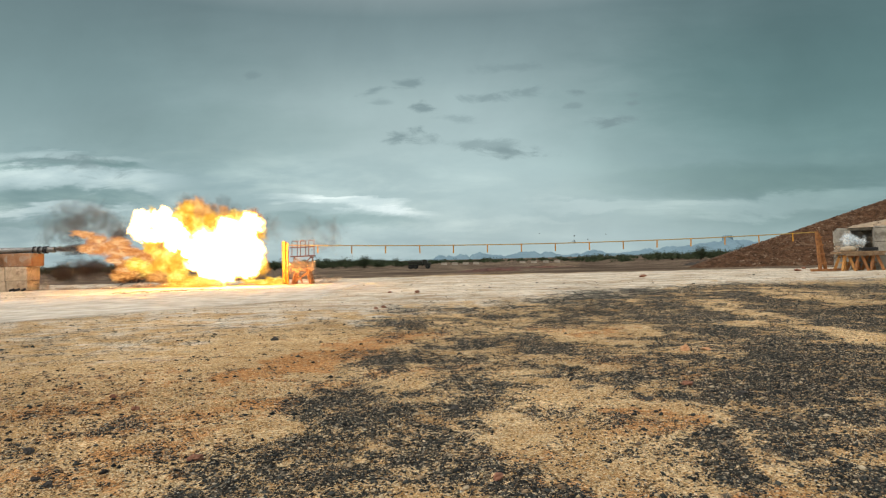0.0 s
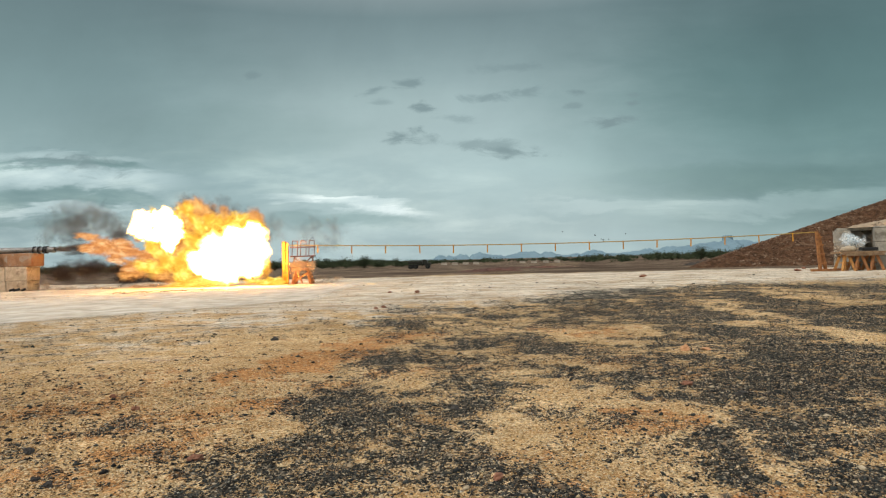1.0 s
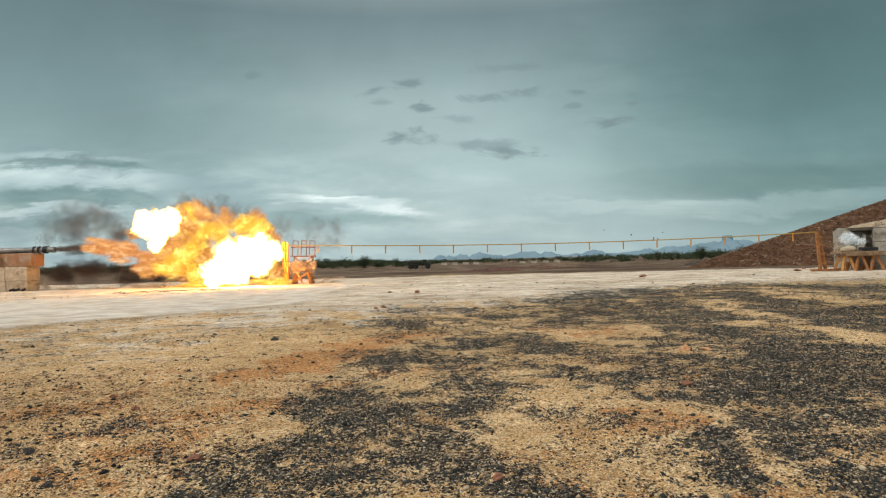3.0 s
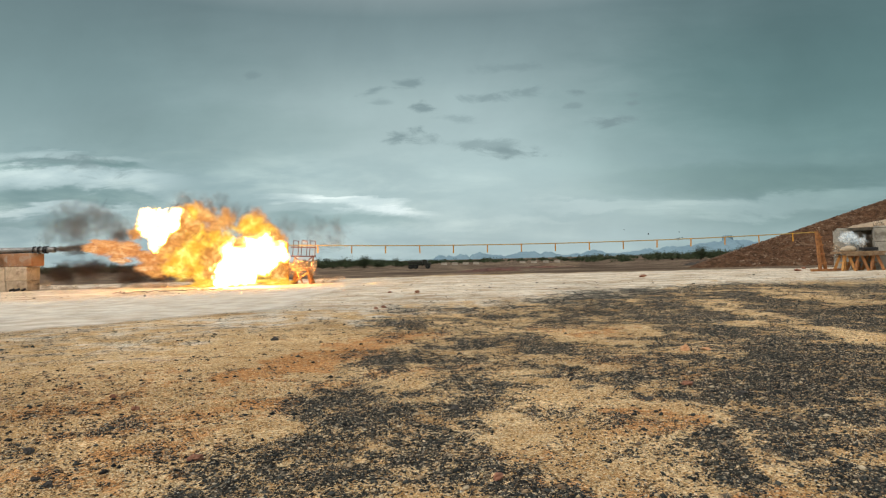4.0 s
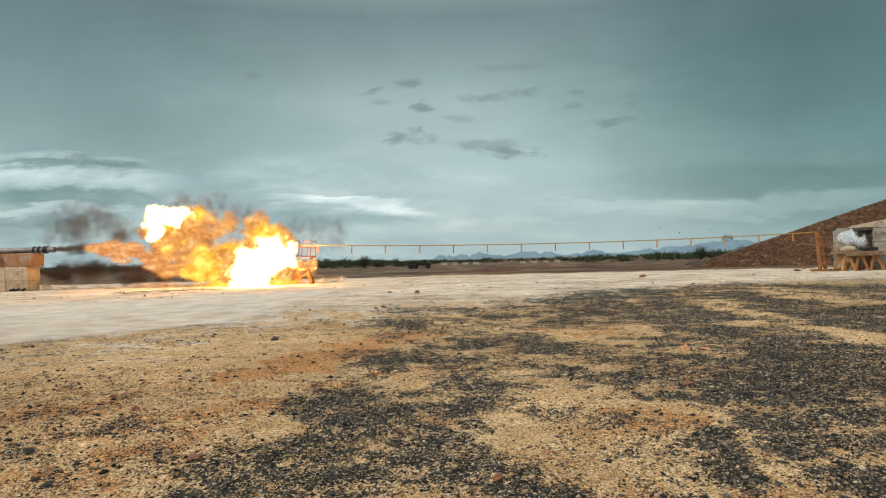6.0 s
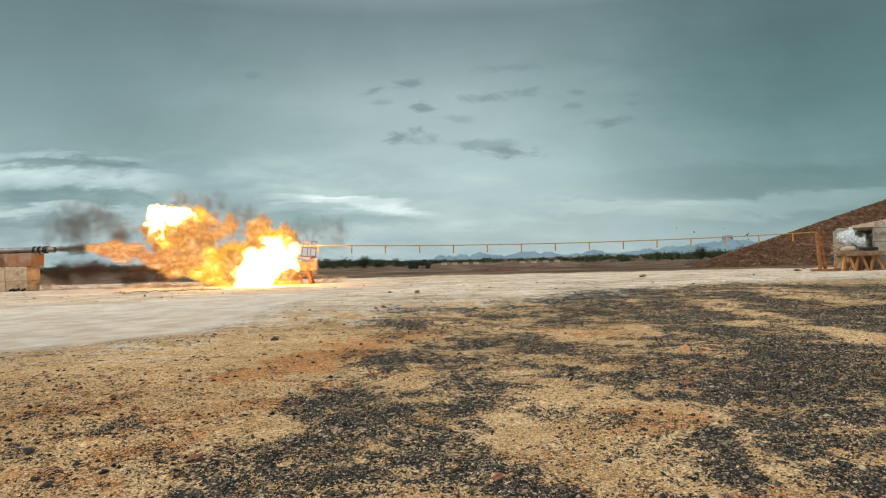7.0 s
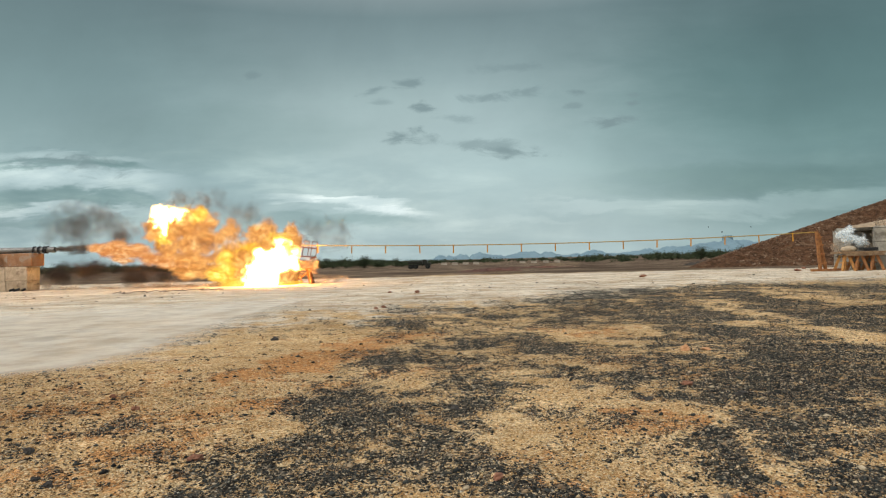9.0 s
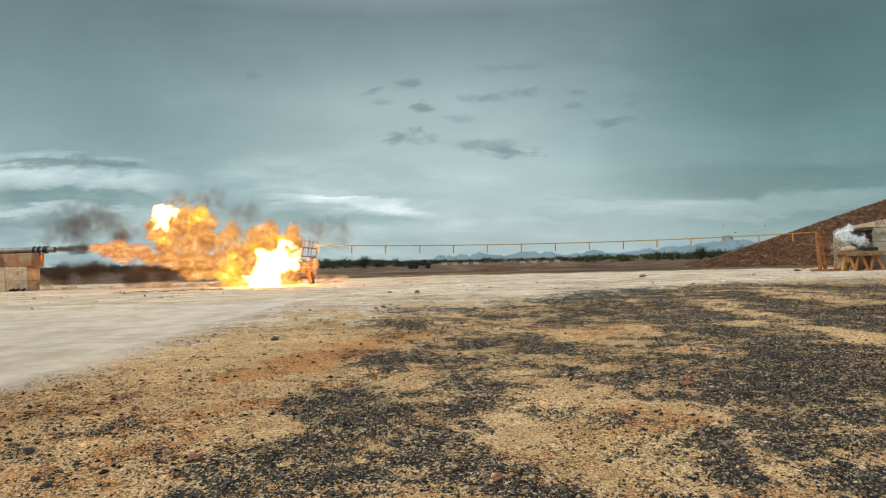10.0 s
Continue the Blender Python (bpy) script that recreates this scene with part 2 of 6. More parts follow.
# ---- materials ----
def ground_material():
    m, n = material("range_ground")
    p = n.coord("Object")
    pale, dark, ochre, far = (n.attr(a) for a in ("pale", "dark", "ochre", "far"))
    big = n.noise(p, 0.35, 5, 0.6)
    mid = n.noise(p, 2.3, 6, 0.65)
    fine = n.noise(p, 34, 5, 0.7)
    clump = n.noise(p, 9, 5, 0.7)
    cells = [n.make("ShaderNodeTexVoronoi", {"Scale": s}) for s in (58, 135, 21)]
    for v in cells:
        n.put(v.inputs["Vector"], p)
    coarse, small, big_cell = (n.make("ShaderNodeSeparateColor", {"Color": v.outputs["Color"]}).outputs for v in cells)
    sand = n.ramp(n.math("ADD", n.math("MULTIPLY", mid, 0.65), n.math("MULTIPLY", small[1], 0.35)), [(0.36, (0.38, 0.21, 0.085)), (0.5, (0.62, 0.415, 0.205)), (0.66, (0.80, 0.62, 0.38))])
    rust = n.ramp(n.math("ADD", n.math("MULTIPLY", clump, 0.65), n.math("MULTIPLY", small[1], 0.35)), [(0.38, (0.33, 0.135, 0.045)), (0.62, (0.70, 0.38, 0.16))])
    along = n.make("ShaderNodeMapping", {"Rotation": (0, 0, radians(-17)), "Scale": (0.16, 2.2, 1.0)})
    n.put(along.inputs["Vector"], p)
    track = n.noise(along.outputs[0], 1.0, 7, 0.7, 0.3)
    chalk = n.ramp(n.math("ADD", n.math("MULTIPLY", n.noise(p, 1.1, 6, 0.65), 0.45), n.math("MULTIPLY", track, 0.55)), [(0.38, (0.36, 0.25, 0.155)), (0.46, (0.57, 0.455, 0.33)), (0.52, (0.68, 0.59, 0.47)), (0.60, (0.80, 0.73, 0.61))])
    tar = n.ramp(coarse[1], [(0.0, (0.012, 0.013, 0.013)), (0.5, (0.034, 0.036, 0.034)), (0.78, (0.080, 0.080, 0.072)), (0.92, (0.20, 0.165, 0.12)), (1.0, (0.45, 0.38, 0.28))])
    col = n.mix(n.span(n.math("ADD", ochre, n.math("ADD", n.math("MULTIPLY", n.math("SUBTRACT", mid, 0.5), 3.0), n.math("MULTIPLY", n.math("SUBTRACT", clump, 0.5), 2.6))), 0.25, 0.70), sand, rust)
    col = n.mix(n.span(n.math("ADD", pale, n.math("MULTIPLY", n.math("SUBTRACT", mid, 0.5), 2.0)), 0.25, 0.85), col, chalk)
    # crumbs of dark stone, cell by cell
    want = n.math("ADD", n.math("MULTIPLY", n.math("SUBTRACT", dark, 0.14), 1.30), n.math("MULTIPLY", n.math("ADD", 0.35, dark), n.math("ADD", n.math("MULTIPLY", n.math("SUBTRACT", clump, 0.5), 4.6), n.math("MULTIPLY", n.math("SUBTRACT", mid, 0.5), 3.4))))
    want = n.math("SUBTRACT", want, n.math("MULTIPLY", pale, 0.05))
    broad = n.math("LESS_THAN", n.math("ADD", big_cell[0], n.math("MULTIPLY", n.math("SUBTRACT", fine, 0.5), 0.6)), n.math("MULTIPLY", want, 0.5))
    cover = n.math("MAXIMUM", n.math("LESS_THAN", coarse[0], n.math("MULTIPLY", want, 0.82)), n.math("LESS_THAN", small[0], n.math("MULTIPLY", want, 0.82)))
    cover = n.math("MAXIMUM", cover, n.math("MULTIPLY", broad, 0.85))
    col = n.mix(n.math("MULTIPLY", cover, 0.98), col, tar)
    flecks = n.math("GREATER_THAN", small[2], 0.965)
    col = n.mix(n.math("MULTIPLY", flecks, 0.6), col, (0.75, 0.68, 0.55))
    scrub = n.ramp(n.noise(p, 0.12, 6, 0.65), [(0.38, (0.075, 0.05, 0.037)), (0.5, (0.14, 0.10, 0.07)), (0.62, (0.24, 0.18, 0.125))])
    col = n.mix(n.span(n.math("ADD", far, n.math("MULTIPLY", n.math("SUBTRACT", big, 0.5), 0.5)), 0.35, 0.65), col, scrub)
    col = n.mix(1.0, col, n.ramp(fine, [(0.36, (0.55, 0.54, 0.53)), (0.5, (1.0, 1.0, 1.0)), (0.64, (1.25, 1.24, 1.22))]), "MULTIPLY")
    col = n.mix(1.0, col, n.ramp(big, [(0.38, (0.82, 0.81, 0.80)), (0.62, (1.1, 1.1, 1.1))]), "MULTIPLY")
    grain = n.math("SUBTRACT", n.math("MULTIPLY", coarse[0], 0.5), n.math("MULTIPLY", cells[0].outputs["Distance"], 0.5))
    bumps = n.math("ADD", n.math("MULTIPLY", fine, 0.5), n.math("ADD", n.math("MULTIPLY", mid, 0.8), n.math("ADD", n.math("MULTIPLY", clump, 0.6), n.math("MULTIPLY", grain, n.math("ADD", 0.2, n.math("MULTIPLY", cover, 0.5))))))
    finish(n, col, 0.93, n.bump(bumps, 1.0, 0.035), spec=0.02)
    return m


def plain(name, dark, light, scale=6.0, rough=0.85, metal=0.0, bump=0.3, dist=0.01, stain=None, spec=0.3):
    """Two tones mottled at two scales, with an optional stain colour in patches."""
    m, n = material(name)
    p = n.coord("Object")
    a, b = n.noise(p, scale, 6, 0.65), n.noise(p, scale * 7, 5, 0.7)
    col = n.ramp(n.math("ADD", n.math("MULTIPLY", a, 0.7), n.math("MULTIPLY", b, 0.3)), [(0.41, dark), (0.60, light)])
    if stain:
        col = n.mix(n.span(n.noise(p, scale * 0.6, 7, 0.7, 0.5), 0.52, 0.64), col, stain)
    r = n.make("ShaderNodeObjectInfo").outputs["Random"]
    col = n.mix(1.0, col, n.ramp(r, [(0.0, (0.86, 0.86, 0.86)), (1.0, (1.1, 1.1, 1.1))]), "MULTIPLY")
    finish(n, col, rough, n.bump(n.math("ADD", a, n.math("MULTIPLY", b, 0.6)), bump, dist), metal, spec)
    return m


def stone_material(name, tones):
    m, n = material(name)
    p = n.coord("Object")
    col = n.ramp(n.make("ShaderNodeNewGeometry").outputs["Random Per Island"], tones)
    col = n.mix(1.0, col, n.ramp(n.noise(p, 60, 4, 0.7), [(0.3, (0.75, 0.75, 0.75)), (0.7, (1.2, 1.2, 1.2))]), "MULTIPLY")
    finish(n, col, 0.8, n.bump(n.noise(p, 120, 4, 0.7), 0.4, 0.005), spec=0.12)
    return m


def gas_field(n, scale, distort):
    """Turbulent noise through a billow, shifted from billow to billow."""
    p = n.coord("Object")
    r = n.make("ShaderNodeObjectInfo").outputs["Random"]
    q = n.vec("ADD", p, n.make("ShaderNodeCombineXYZ", {"X": n.math("MULTIPLY", r, 40.0)}).outputs[0])
    return q, n.noise(q, scale, 5, 0.6, distort)


def fire_material(name, stops, strength, alpha, scale, hole=(0.35, 0.55), warm=0.5):
    """Glowing gas: thin wisps that add up, so that a billow is palest where one looks through most of it."""
    m, n = material(name)
    q, f = gas_field(n, scale, 0.7)
    heat, fade = n.attr("core"), n.attr("fade")
    fine = n.noise(q, scale * 2.6, 4, 0.55, 0.4)
    f = n.math("ADD", n.math("MULTIPLY", f, 0.8), n.math("MULTIPLY", fine, 0.2))
    tone = n.math("ADD", n.math("MULTIPLY", heat, warm), n.span(f, 0.36, 0.64, 0.0, 1.0 - warm * 0.5, False), clamp=True)
    em = n.make("ShaderNodeEmission")
    n.put(em.inputs["Color"], n.ramp(tone, stops))
    n.put(em.inputs["Strength"], n.math("ADD", strength[0], n.math("MULTIPLY", n.math("POWER", tone, 2.2), strength[1] - strength[0])))
    see = n.make("ShaderNodeBsdfTransparent")
    mixer = n.make("ShaderNodeMixShader")
    cover = n.math("MULTIPLY", n.math("POWER", fade, 1.3), n.span(n.math("ADD", f, n.math("MULTIPLY", heat, 0.12)), hole[0], hole[1], 0.12, 1.0))
    n.put(mixer.inputs[0], n.math("MULTIPLY", cover, alpha))
    n.tree.links.new(see.outputs[0], mixer.inputs[1])
    n.tree.links.new(em.outputs[0], mixer.inputs[2])
    out = n.make("ShaderNodeOutputMaterial")
    n.tree.links.new(mixer.outputs[0], out.inputs["Surface"])
    return m


def smoke_material(name, dark, light, alpha, scale=1.6, hole=(0.36, 0.62)):
    m, n = material(name)
    q, f = gas_field(n, scale, 0.5)
    b = n.make("ShaderNodeBsdfDiffuse")
    n.put(b.inputs["Color"], n.ramp(n.noise(q, scale * 1.7, 5, 0.6), [(0.4, dark), (0.6, light)]))
    glow = n.make("ShaderNodeBsdfTranslucent")
    n.put(glow.inputs["Color"], n.ramp(n.noise(q, scale * 1.7, 5, 0.6), [(0.4, dark), (0.6, light)]))
    both = n.make("ShaderNodeMixShader", {"Fac": 0.5})
    n.tree.links.new(b.outputs[0], both.inputs[1])
    n.tree.links.new(glow.outputs[0], both.inputs[2])
    see = n.make("ShaderNodeBsdfTransparent")
    mixer = n.make("ShaderNodeMixShader")
    n.put(mixer.inputs[0], n.math("MULTIPLY", n.math("MULTIPLY", n.math("POWER", n.attr("fade"), 1.3), alpha), n.span(f, hole[0], hole[1], 0.1, 1.0)))
    n.tree.links.new(see.outputs[0], mixer.inputs[1])
    n.tree.links.new(both.outputs[0], mixer.inputs[2])
    out = n.make("ShaderNodeOutputMaterial")
    n.tree.links.new(mixer.outputs[0], out.inputs["Surface"])
    return m


GROUND = ground_material()
STONE = stone_material("stone", [(0.0, (0.016, 0.016, 0.016)), (0.45, (0.036, 0.039, 0.037)), (0.68, (0.080, 0.082, 0.074)), (0.80, (0.19, 0.13, 0.085)), (0.88, (0.38, 0.27, 0.16)), (1.0, (0.60, 0.49, 0.34))])
CLOD = stone_material("dirt_clod", [(0.0, (0.13, 0.07, 0.03)), (0.35, (0.30, 0.18, 0.08)), (0.7, (0.50, 0.35, 0.18)), (1.0, (0.72, 0.58, 0.38))])
CONCRETE = plain("concrete", (0.42, 0.31, 0.21), (0.60, 0.46, 0.33), 3.0, 0.9, bump=0.4, stain=(0.30, 0.21, 0.14))
RUSTY_CONCRETE = plain("rust_stained_concrete", (0.33, 0.16, 0.08), (0.46, 0.25, 0.14), 2.5, 0.9, bump=0.4, stain=(0.42, 0.33, 0.26))
GREY_CONCRETE = plain("grey_concrete", (0.24, 0.22, 0.19), (0.40, 0.37, 0.31), 3.0, 0.9, bump=0.5, stain=(0.17, 0.15, 0.12))
GUN_STEEL = plain("gun_steel", (0.17, 0.165, 0.16), (0.27, 0.26, 0.25), 4.0, 0.5, 0.4, 0.1, 0.003)
BLACK_STEEL = plain("black_steel", (0.015, 0.015, 0.016), (0.035, 0.035, 0.036), 6.0, 0.5, 0.3, 0.2, 0.003)
YELLOW_PAINT = plain("yellow_paint", (0.46, 0.20, 0.02), (0.60, 0.29, 0.03), 5.0, 0.6, 0.0, 0.2, 0.004, stain=(0.33, 0.16, 0.04))
ORANGE_WOOD = plain("orange_stained_timber", (0.26, 0.10, 0.035), (0.42, 0.19, 0.07), 7.0, 0.8, bump=0.4, stain=(0.20, 0.09, 0.045))
LIGHTER_WOOD = plain("lighter_orange_timber", (0.36, 0.16, 0.045), (0.52, 0.26, 0.08), 7.0, 0.8, bump=0.4, stain=(0.24, 0.11, 0.05))
PALE_WOOD = plain("weathered_timber", (0.17, 0.10, 0.055), (0.30, 0.20, 0.12), 7.0, 0.85, bump=0.4, stain=(0.22, 0.14, 0.08))
RED_STEEL = plain("rusty_red_steel", (0.12, 0.045, 0.03), (0.22, 0.085, 0.05), 9.0, 0.7, 0.3, 0.3, 0.003)
ROPE = plain("yellow_cable", (0.30, 0.20, 0.05), (0.45, 0.30, 0.08), 9.0, 0.7)
EARTH = plain("berm_earth", (0.05, 0.026, 0.014), (0.135, 0.068, 0.036), 3.2, 0.95, bump=1.0, dist=0.08, stain=(0.19, 0.12, 0.075), spec=0.1)
# distance haze is put into the rock's blue base colour
HAZE_TINTED_ROCK = plain("haze_tinted_rock", (0.16, 0.24, 0.29), (0.20, 0.29, 0.335), 0.004, 1.0, bump=0.2, dist=20.0, spec=0.0)
LEAF = plain("desert_leaf", (0.032, 0.045, 0.023), (0.08, 0.098, 0.052), 0.4, 0.8, bump=0.0, spec=0.1)
BARK = plain("bark", (0.05, 0.035, 0.025), (0.10, 0.07, 0.05), 5.0, 0.9)
OLIVE = plain("olive_drab_paint", (0.018, 0.019, 0.014), (0.035, 0.036, 0.026), 3.0, 0.6)
RUBBER = plain("rubber", (0.012, 0.012, 0.012), (0.025, 0.025, 0.025), 6.0, 0.9)
TAN_BARRIER = plain("pale_concrete", (0.30, 0.245, 0.19), (0.42, 0.36, 0.29), 1.5, 0.9)
CHALK_DUST = plain("sandbag_cloth", (0.42, 0.33, 0.23), (0.55, 0.45, 0.33), 6.0, 0.95)

WHITE_FIRE = fire_material("white_hot_gas", [(0.0, (1.0, 0.45, 0.05)), (0.4, (1.0, 0.50, 0.11)), (1.0, (1.0, 0.48, 0.14))], (3.0, 120.0), 0.28, 1.5, (0.34, 0.54), 0.8)
YELLOW_FIRE = fire_material("yellow_flame", [(0.0, (0.80, 0.20, 0.015)), (0.3, (1.0, 0.38, 0.03)), (0.6, (1.0, 0.56, 0.06)), (0.95, (1.0, 0.72, 0.18))], (0.9, 2.0), 0.55, 1.3, (0.38, 0.56), 0.5)
ORANGE_FIRE = fire_material("orange_flame", [(0.0, (0.26, 0.10, 0.04)), (0.3, (0.62, 0.22, 0.05)), (0.6, (1.0, 0.39, 0.09)), (0.95, (1.0, 0.56, 0.18))], (0.58, 1.45), 0.44, 1.4, (0.38, 0.58), 0.4)
PINK_FIRE = fire_material("streaked_flame", [(0.0, (0.32, 0.08, 0.025)), (0.35, (0.82, 0.23, 0.05)), (0.65, (1.0, 0.42, 0.12)), (1.0, (1.0, 0.66, 0.34))], (0.65, 1.4), 0.46, 1.7, (0.38, 0.56), 0.4)
DARK_SMOKE = smoke_material("dark_smoke", (0.10, 0.066, 0.05), (0.19, 0.13, 0.10), 0.34, 0.8, (0.2, 0.6))
BROWN_SMOKE = smoke_material("brown_smoke", (0.11, 0.085, 0.07), (0.20, 0.16, 0.13), 0.15, 0.8, (0.24, 0.72))
GREY_SMOKE = smoke_material("grey_smoke", (0.12, 0.11, 0.10), (0.22, 0.20, 0.18), 0.075, 0.8, (0.24, 0.72))
MUZZLE_SMOKE = smoke_material("muzzle_smoke", (0.20, 0.16, 0.14), (0.32, 0.27, 0.235), 0.55, 1.2, (0.2, 0.5))
DUST = smoke_material("blast_dust", (0.50, 0.38, 0.27), (0.66, 0.54, 0.42), 0.22, 1.2)
WHITE_SMOKE = smoke_material("white_smoke", (0.84, 0.90, 0.93), (0.97, 0.98, 0.98), 0.55, 1.2, (0.3, 0.55))


# ---- ground: one sheet from beneath the camera to the horizon ----
def wander(x, y):
    """The plan shifted here and there, so that patches get torn outlines."""
    amount = 0.12 + 0.15 * y
    return (x + (lumps(x / amount, y / amount, 0.9, 21, 6) - 0.5) * amount * 0.75,
            y + (lumps(x / amount, y / amount, 0.9, 22, 6) - 0.5) * amount * 0.7)


def near(x, y, strokes):
    """How deep a place lies in the nearest of the strokes (x0, y0, x1, y1, reach, strength)."""
    best = np.zeros_like(x)
    for x0, y0, x1, y1, reach, strength in strokes:
        dx, dy = x1 - x0, y1 - y0
        t = np.clip(((x - x0) * dx + (y - y0) * dy) / (dx * dx + dy * dy + 1e-9), 0, 1)
        best = np.maximum(best, strength * step(1.8, 0.35, np.hypot(x - x0 - t * dx, y - y0 - t * dy) / reach))
    return np.clip(best, 0, 1)


# spills of gravel, bare sand and ochre dirt: one end, other end, reach in metres, strength
GRAVEL_FAR = [(2.76, 13.24, 3.10, 10.73, 1.24, 0.8), (4.38, 15.15, 5.73, 13.84, 2.03, 0.8), (3.20, 11.08, 3.96, 9.59, 1.44, 1), (2.29, 8.63, 2.91, 7.91, 0.93, 0.9),
              (3.06, 7.56, 3.94, 6.98, 0.67, 1), (5.01, 11.14, 5.56, 9.53, 0.82, 0.9), (6.63, 13.66, 6.49, 10.63, 1.13, 0.9), (8.84, 16.38, 10.09, 14.45, 1.84, 0.95),
              (7.33, 11.83, 6.89, 9.88, 1.47, 0.95), (5.10, 8.89, 5.16, 7.40, 0.57, 0.9), (6.95, 16.76, 7.42, 15.28, 1.49, 0.6), (2.19, 7.18, 3.03, 6.76, 0.47, 0.8)]
GRAVEL_NEAR = [(2.53, 5.65, 3.89, 5.59, 0.67, 1), (1.77, 5.22, 2.30, 5.03, 0.28, 0.9), (2.25, 4.65, 3.19, 4.59, 0.50, 1), (1.88, 4.29, 2.32, 4.13, 0.21, 0.9),
               (1.87, 3.43, 2.31, 3.33, 0.22, 0.95), (1.69, 3.02, 2.04, 2.95, 0.16, 0.9), (2.08, 3.86, 2.32, 3.77, 0.11, 0.6), (1.59, 2.53, 1.70, 2.46, 0.13, 0.6),
               (1.32, 3.33, 1.32, 3.15, 0.09, 0.8), (1.30, 3.11, 1.22, 2.69, 0.11, 0.75), (1.18, 2.56, 1.18, 2.37, 0.07, 0.55)]
GRAVEL_MIDDLE = [(-0.83, 4.02, 0.25, 4.00, 0.26, 1), (-0.88, 3.61, -0.23, 3.57, 0.20, 0.9), (-1.01, 3.11, -0.20, 3.14, 0.21, 0.66), (-1.29, 2.92, -0.99, 2.98, 0.14, 1),
                 (-1.10, 2.65, -0.55, 2.65, 0.17, 0.8), (-0.56, 2.68, 0.16, 2.66, 0.19, 0.72), (0.15, 2.55, 0.41, 2.48, 0.10, 1), (-0.13, 3.33, 0.31, 3.24, 0.19, 0.62),
                 (-0.86, 4.58, -0.35, 4.33, 0.17, 0.55), (-0.14, 2.91, 0.15, 2.91, 0.13, 0.55), (-0.43, 2.48, -0.08, 2.47, 0.07, 0.8)]
CRUMBS = [(-1.91, 9.41, -0.23, 9.59, 0.88, 0.5), (-1.00, 7.55, 0.08, 7.14, 0.42, 0.45), (0.39, 10.19, 1.59, 10.27, 0.61, 0.45), (0.74, 8.07, 1.49, 7.49, 0.41, 0.4),
          (1.01, 6.59, 1.48, 6.10, 0.35, 0.5), (0.97, 5.14, 1.22, 4.86, 0.29, 0.65), (0.97, 4.36, 1.08, 4.17, 0.14, 0.5), (0.01, 5.72, 0.53, 5.40, 0.36, 0.5),
          (0.04, 4.78, 0.45, 4.54, 0.19, 0.6), (0.85, 7.19, 1.23, 7.01, 0.29, 0.5), (-0.75, 6.57, -0.36, 5.77, 0.37, 0.5), (0.98, 11.79, 2.30, 12.08, 0.69, 0.4),
          (-1.51, 13.39, -0.29, 12.21, 0.79, 0.35), (1.44, 4.13, 1.62, 4.04, 0.10, 0.4), (1.49, 6.38, 1.57, 5.48, 0.24, 0.35)]
BARE = [(4.79, 11.97, 4.58, 8.37, 0.39, 0.9), (4.50, 8.23, 4.45, 6.39, 0.20, 0.9), (8.27, 16.70, 7.01, 11.15, 0.54, 0.8), (3.69, 8.07, 4.76, 8.99, 0.21, 0.6),
        (2.02, 3.75, 2.49, 3.59, 0.08, 0.8), (3.67, 6.40, 4.51, 6.47, 0.16, 0.5), (2.35, 9.65, 2.12, 7.36, 0.41, 0.9), (1.34, 7.09, 1.87, 6.52, 0.36, 0.7),
        (0.38, 3.92, 0.45, 3.18, 0.19, 0.9), (0.71, 4.21, 1.39, 3.81, 0.22, 0.7), (1.84, 6.04, 2.45, 5.83, 0.27, 0.8), (1.67, 4.68, 2.09, 4.59, 0.13, 0.7),
        (1.37, 2.76, 1.51, 2.53, 0.09, 0.7), (2.42, 3.93, 2.71, 3.95, 0.06, 0.5)]
OCHRE = [(-1.72, 5.08, -1.19, 5.45, 0.24, 1), (-1.29, 5.92, -0.86, 6.50, 0.34, 1), (-0.92, 6.94, -0.34, 7.99, 0.38, 0.85), (-1.70, 3.87, -1.16, 4.05, 0.18, 0.8),
         (-1.76, 3.22, -1.42, 3.45, 0.13, 0.7), (-0.94, 4.59, -0.81, 4.78, 0.13, 0.7), (1.48, 5.49, 1.80, 4.90, 0.26, 0.6), (0.80, 3.36, 1.23, 3.56, 0.16, 0.6),
         (1.42, 8.25, 1.83, 7.53, 0.48, 0.5), (0.38, 2.58, 0.67, 2.47, 0.11, 0.55), (1.04, 3.78, 1.29, 3.62, 0.11, 0.7), (-2.79, 3.95, -2.21, 4.19, 0.26, 0.6),
         (-0.42, 5.21, 0.20, 5.39, 0.27, 0.5), (1.06, 2.44, 1.34, 2.48, 0.08, 0.7), (0.21, 3.01, 0.45, 2.99, 0.12, 0.4)]


def road_side(x, y):
    """Rises from 0 on the dirt road that runs past the tripod to 1 on the stony ground beside it."""
    kerb = np.interp(y, [0, 2.6, 3.2, 4.2, 5.0, 7.4, 12.0, 18.0, 30.0], [-1.3, -1.25, -1.2, -1.05, -0.95, -0.75, -1.0, -0.6, 0.5])
    return step(-0.35 - 0.05 * y, 0.25 + 0.03 * y, x - kerb)


def pad_front(x):
    """Near edge of the chalky pad along the firing line."""
    return np.interp(x, [-20, -7, -3.0, -1.2, 0.4, 2.0, 4.4, 7.5, 12.0, 20.0, 40.0], [9.0, 11.5, 12.0, 12.5, 13.0, 13.5, 15.5, 18.5, 20.0, 21.5, 25.0])


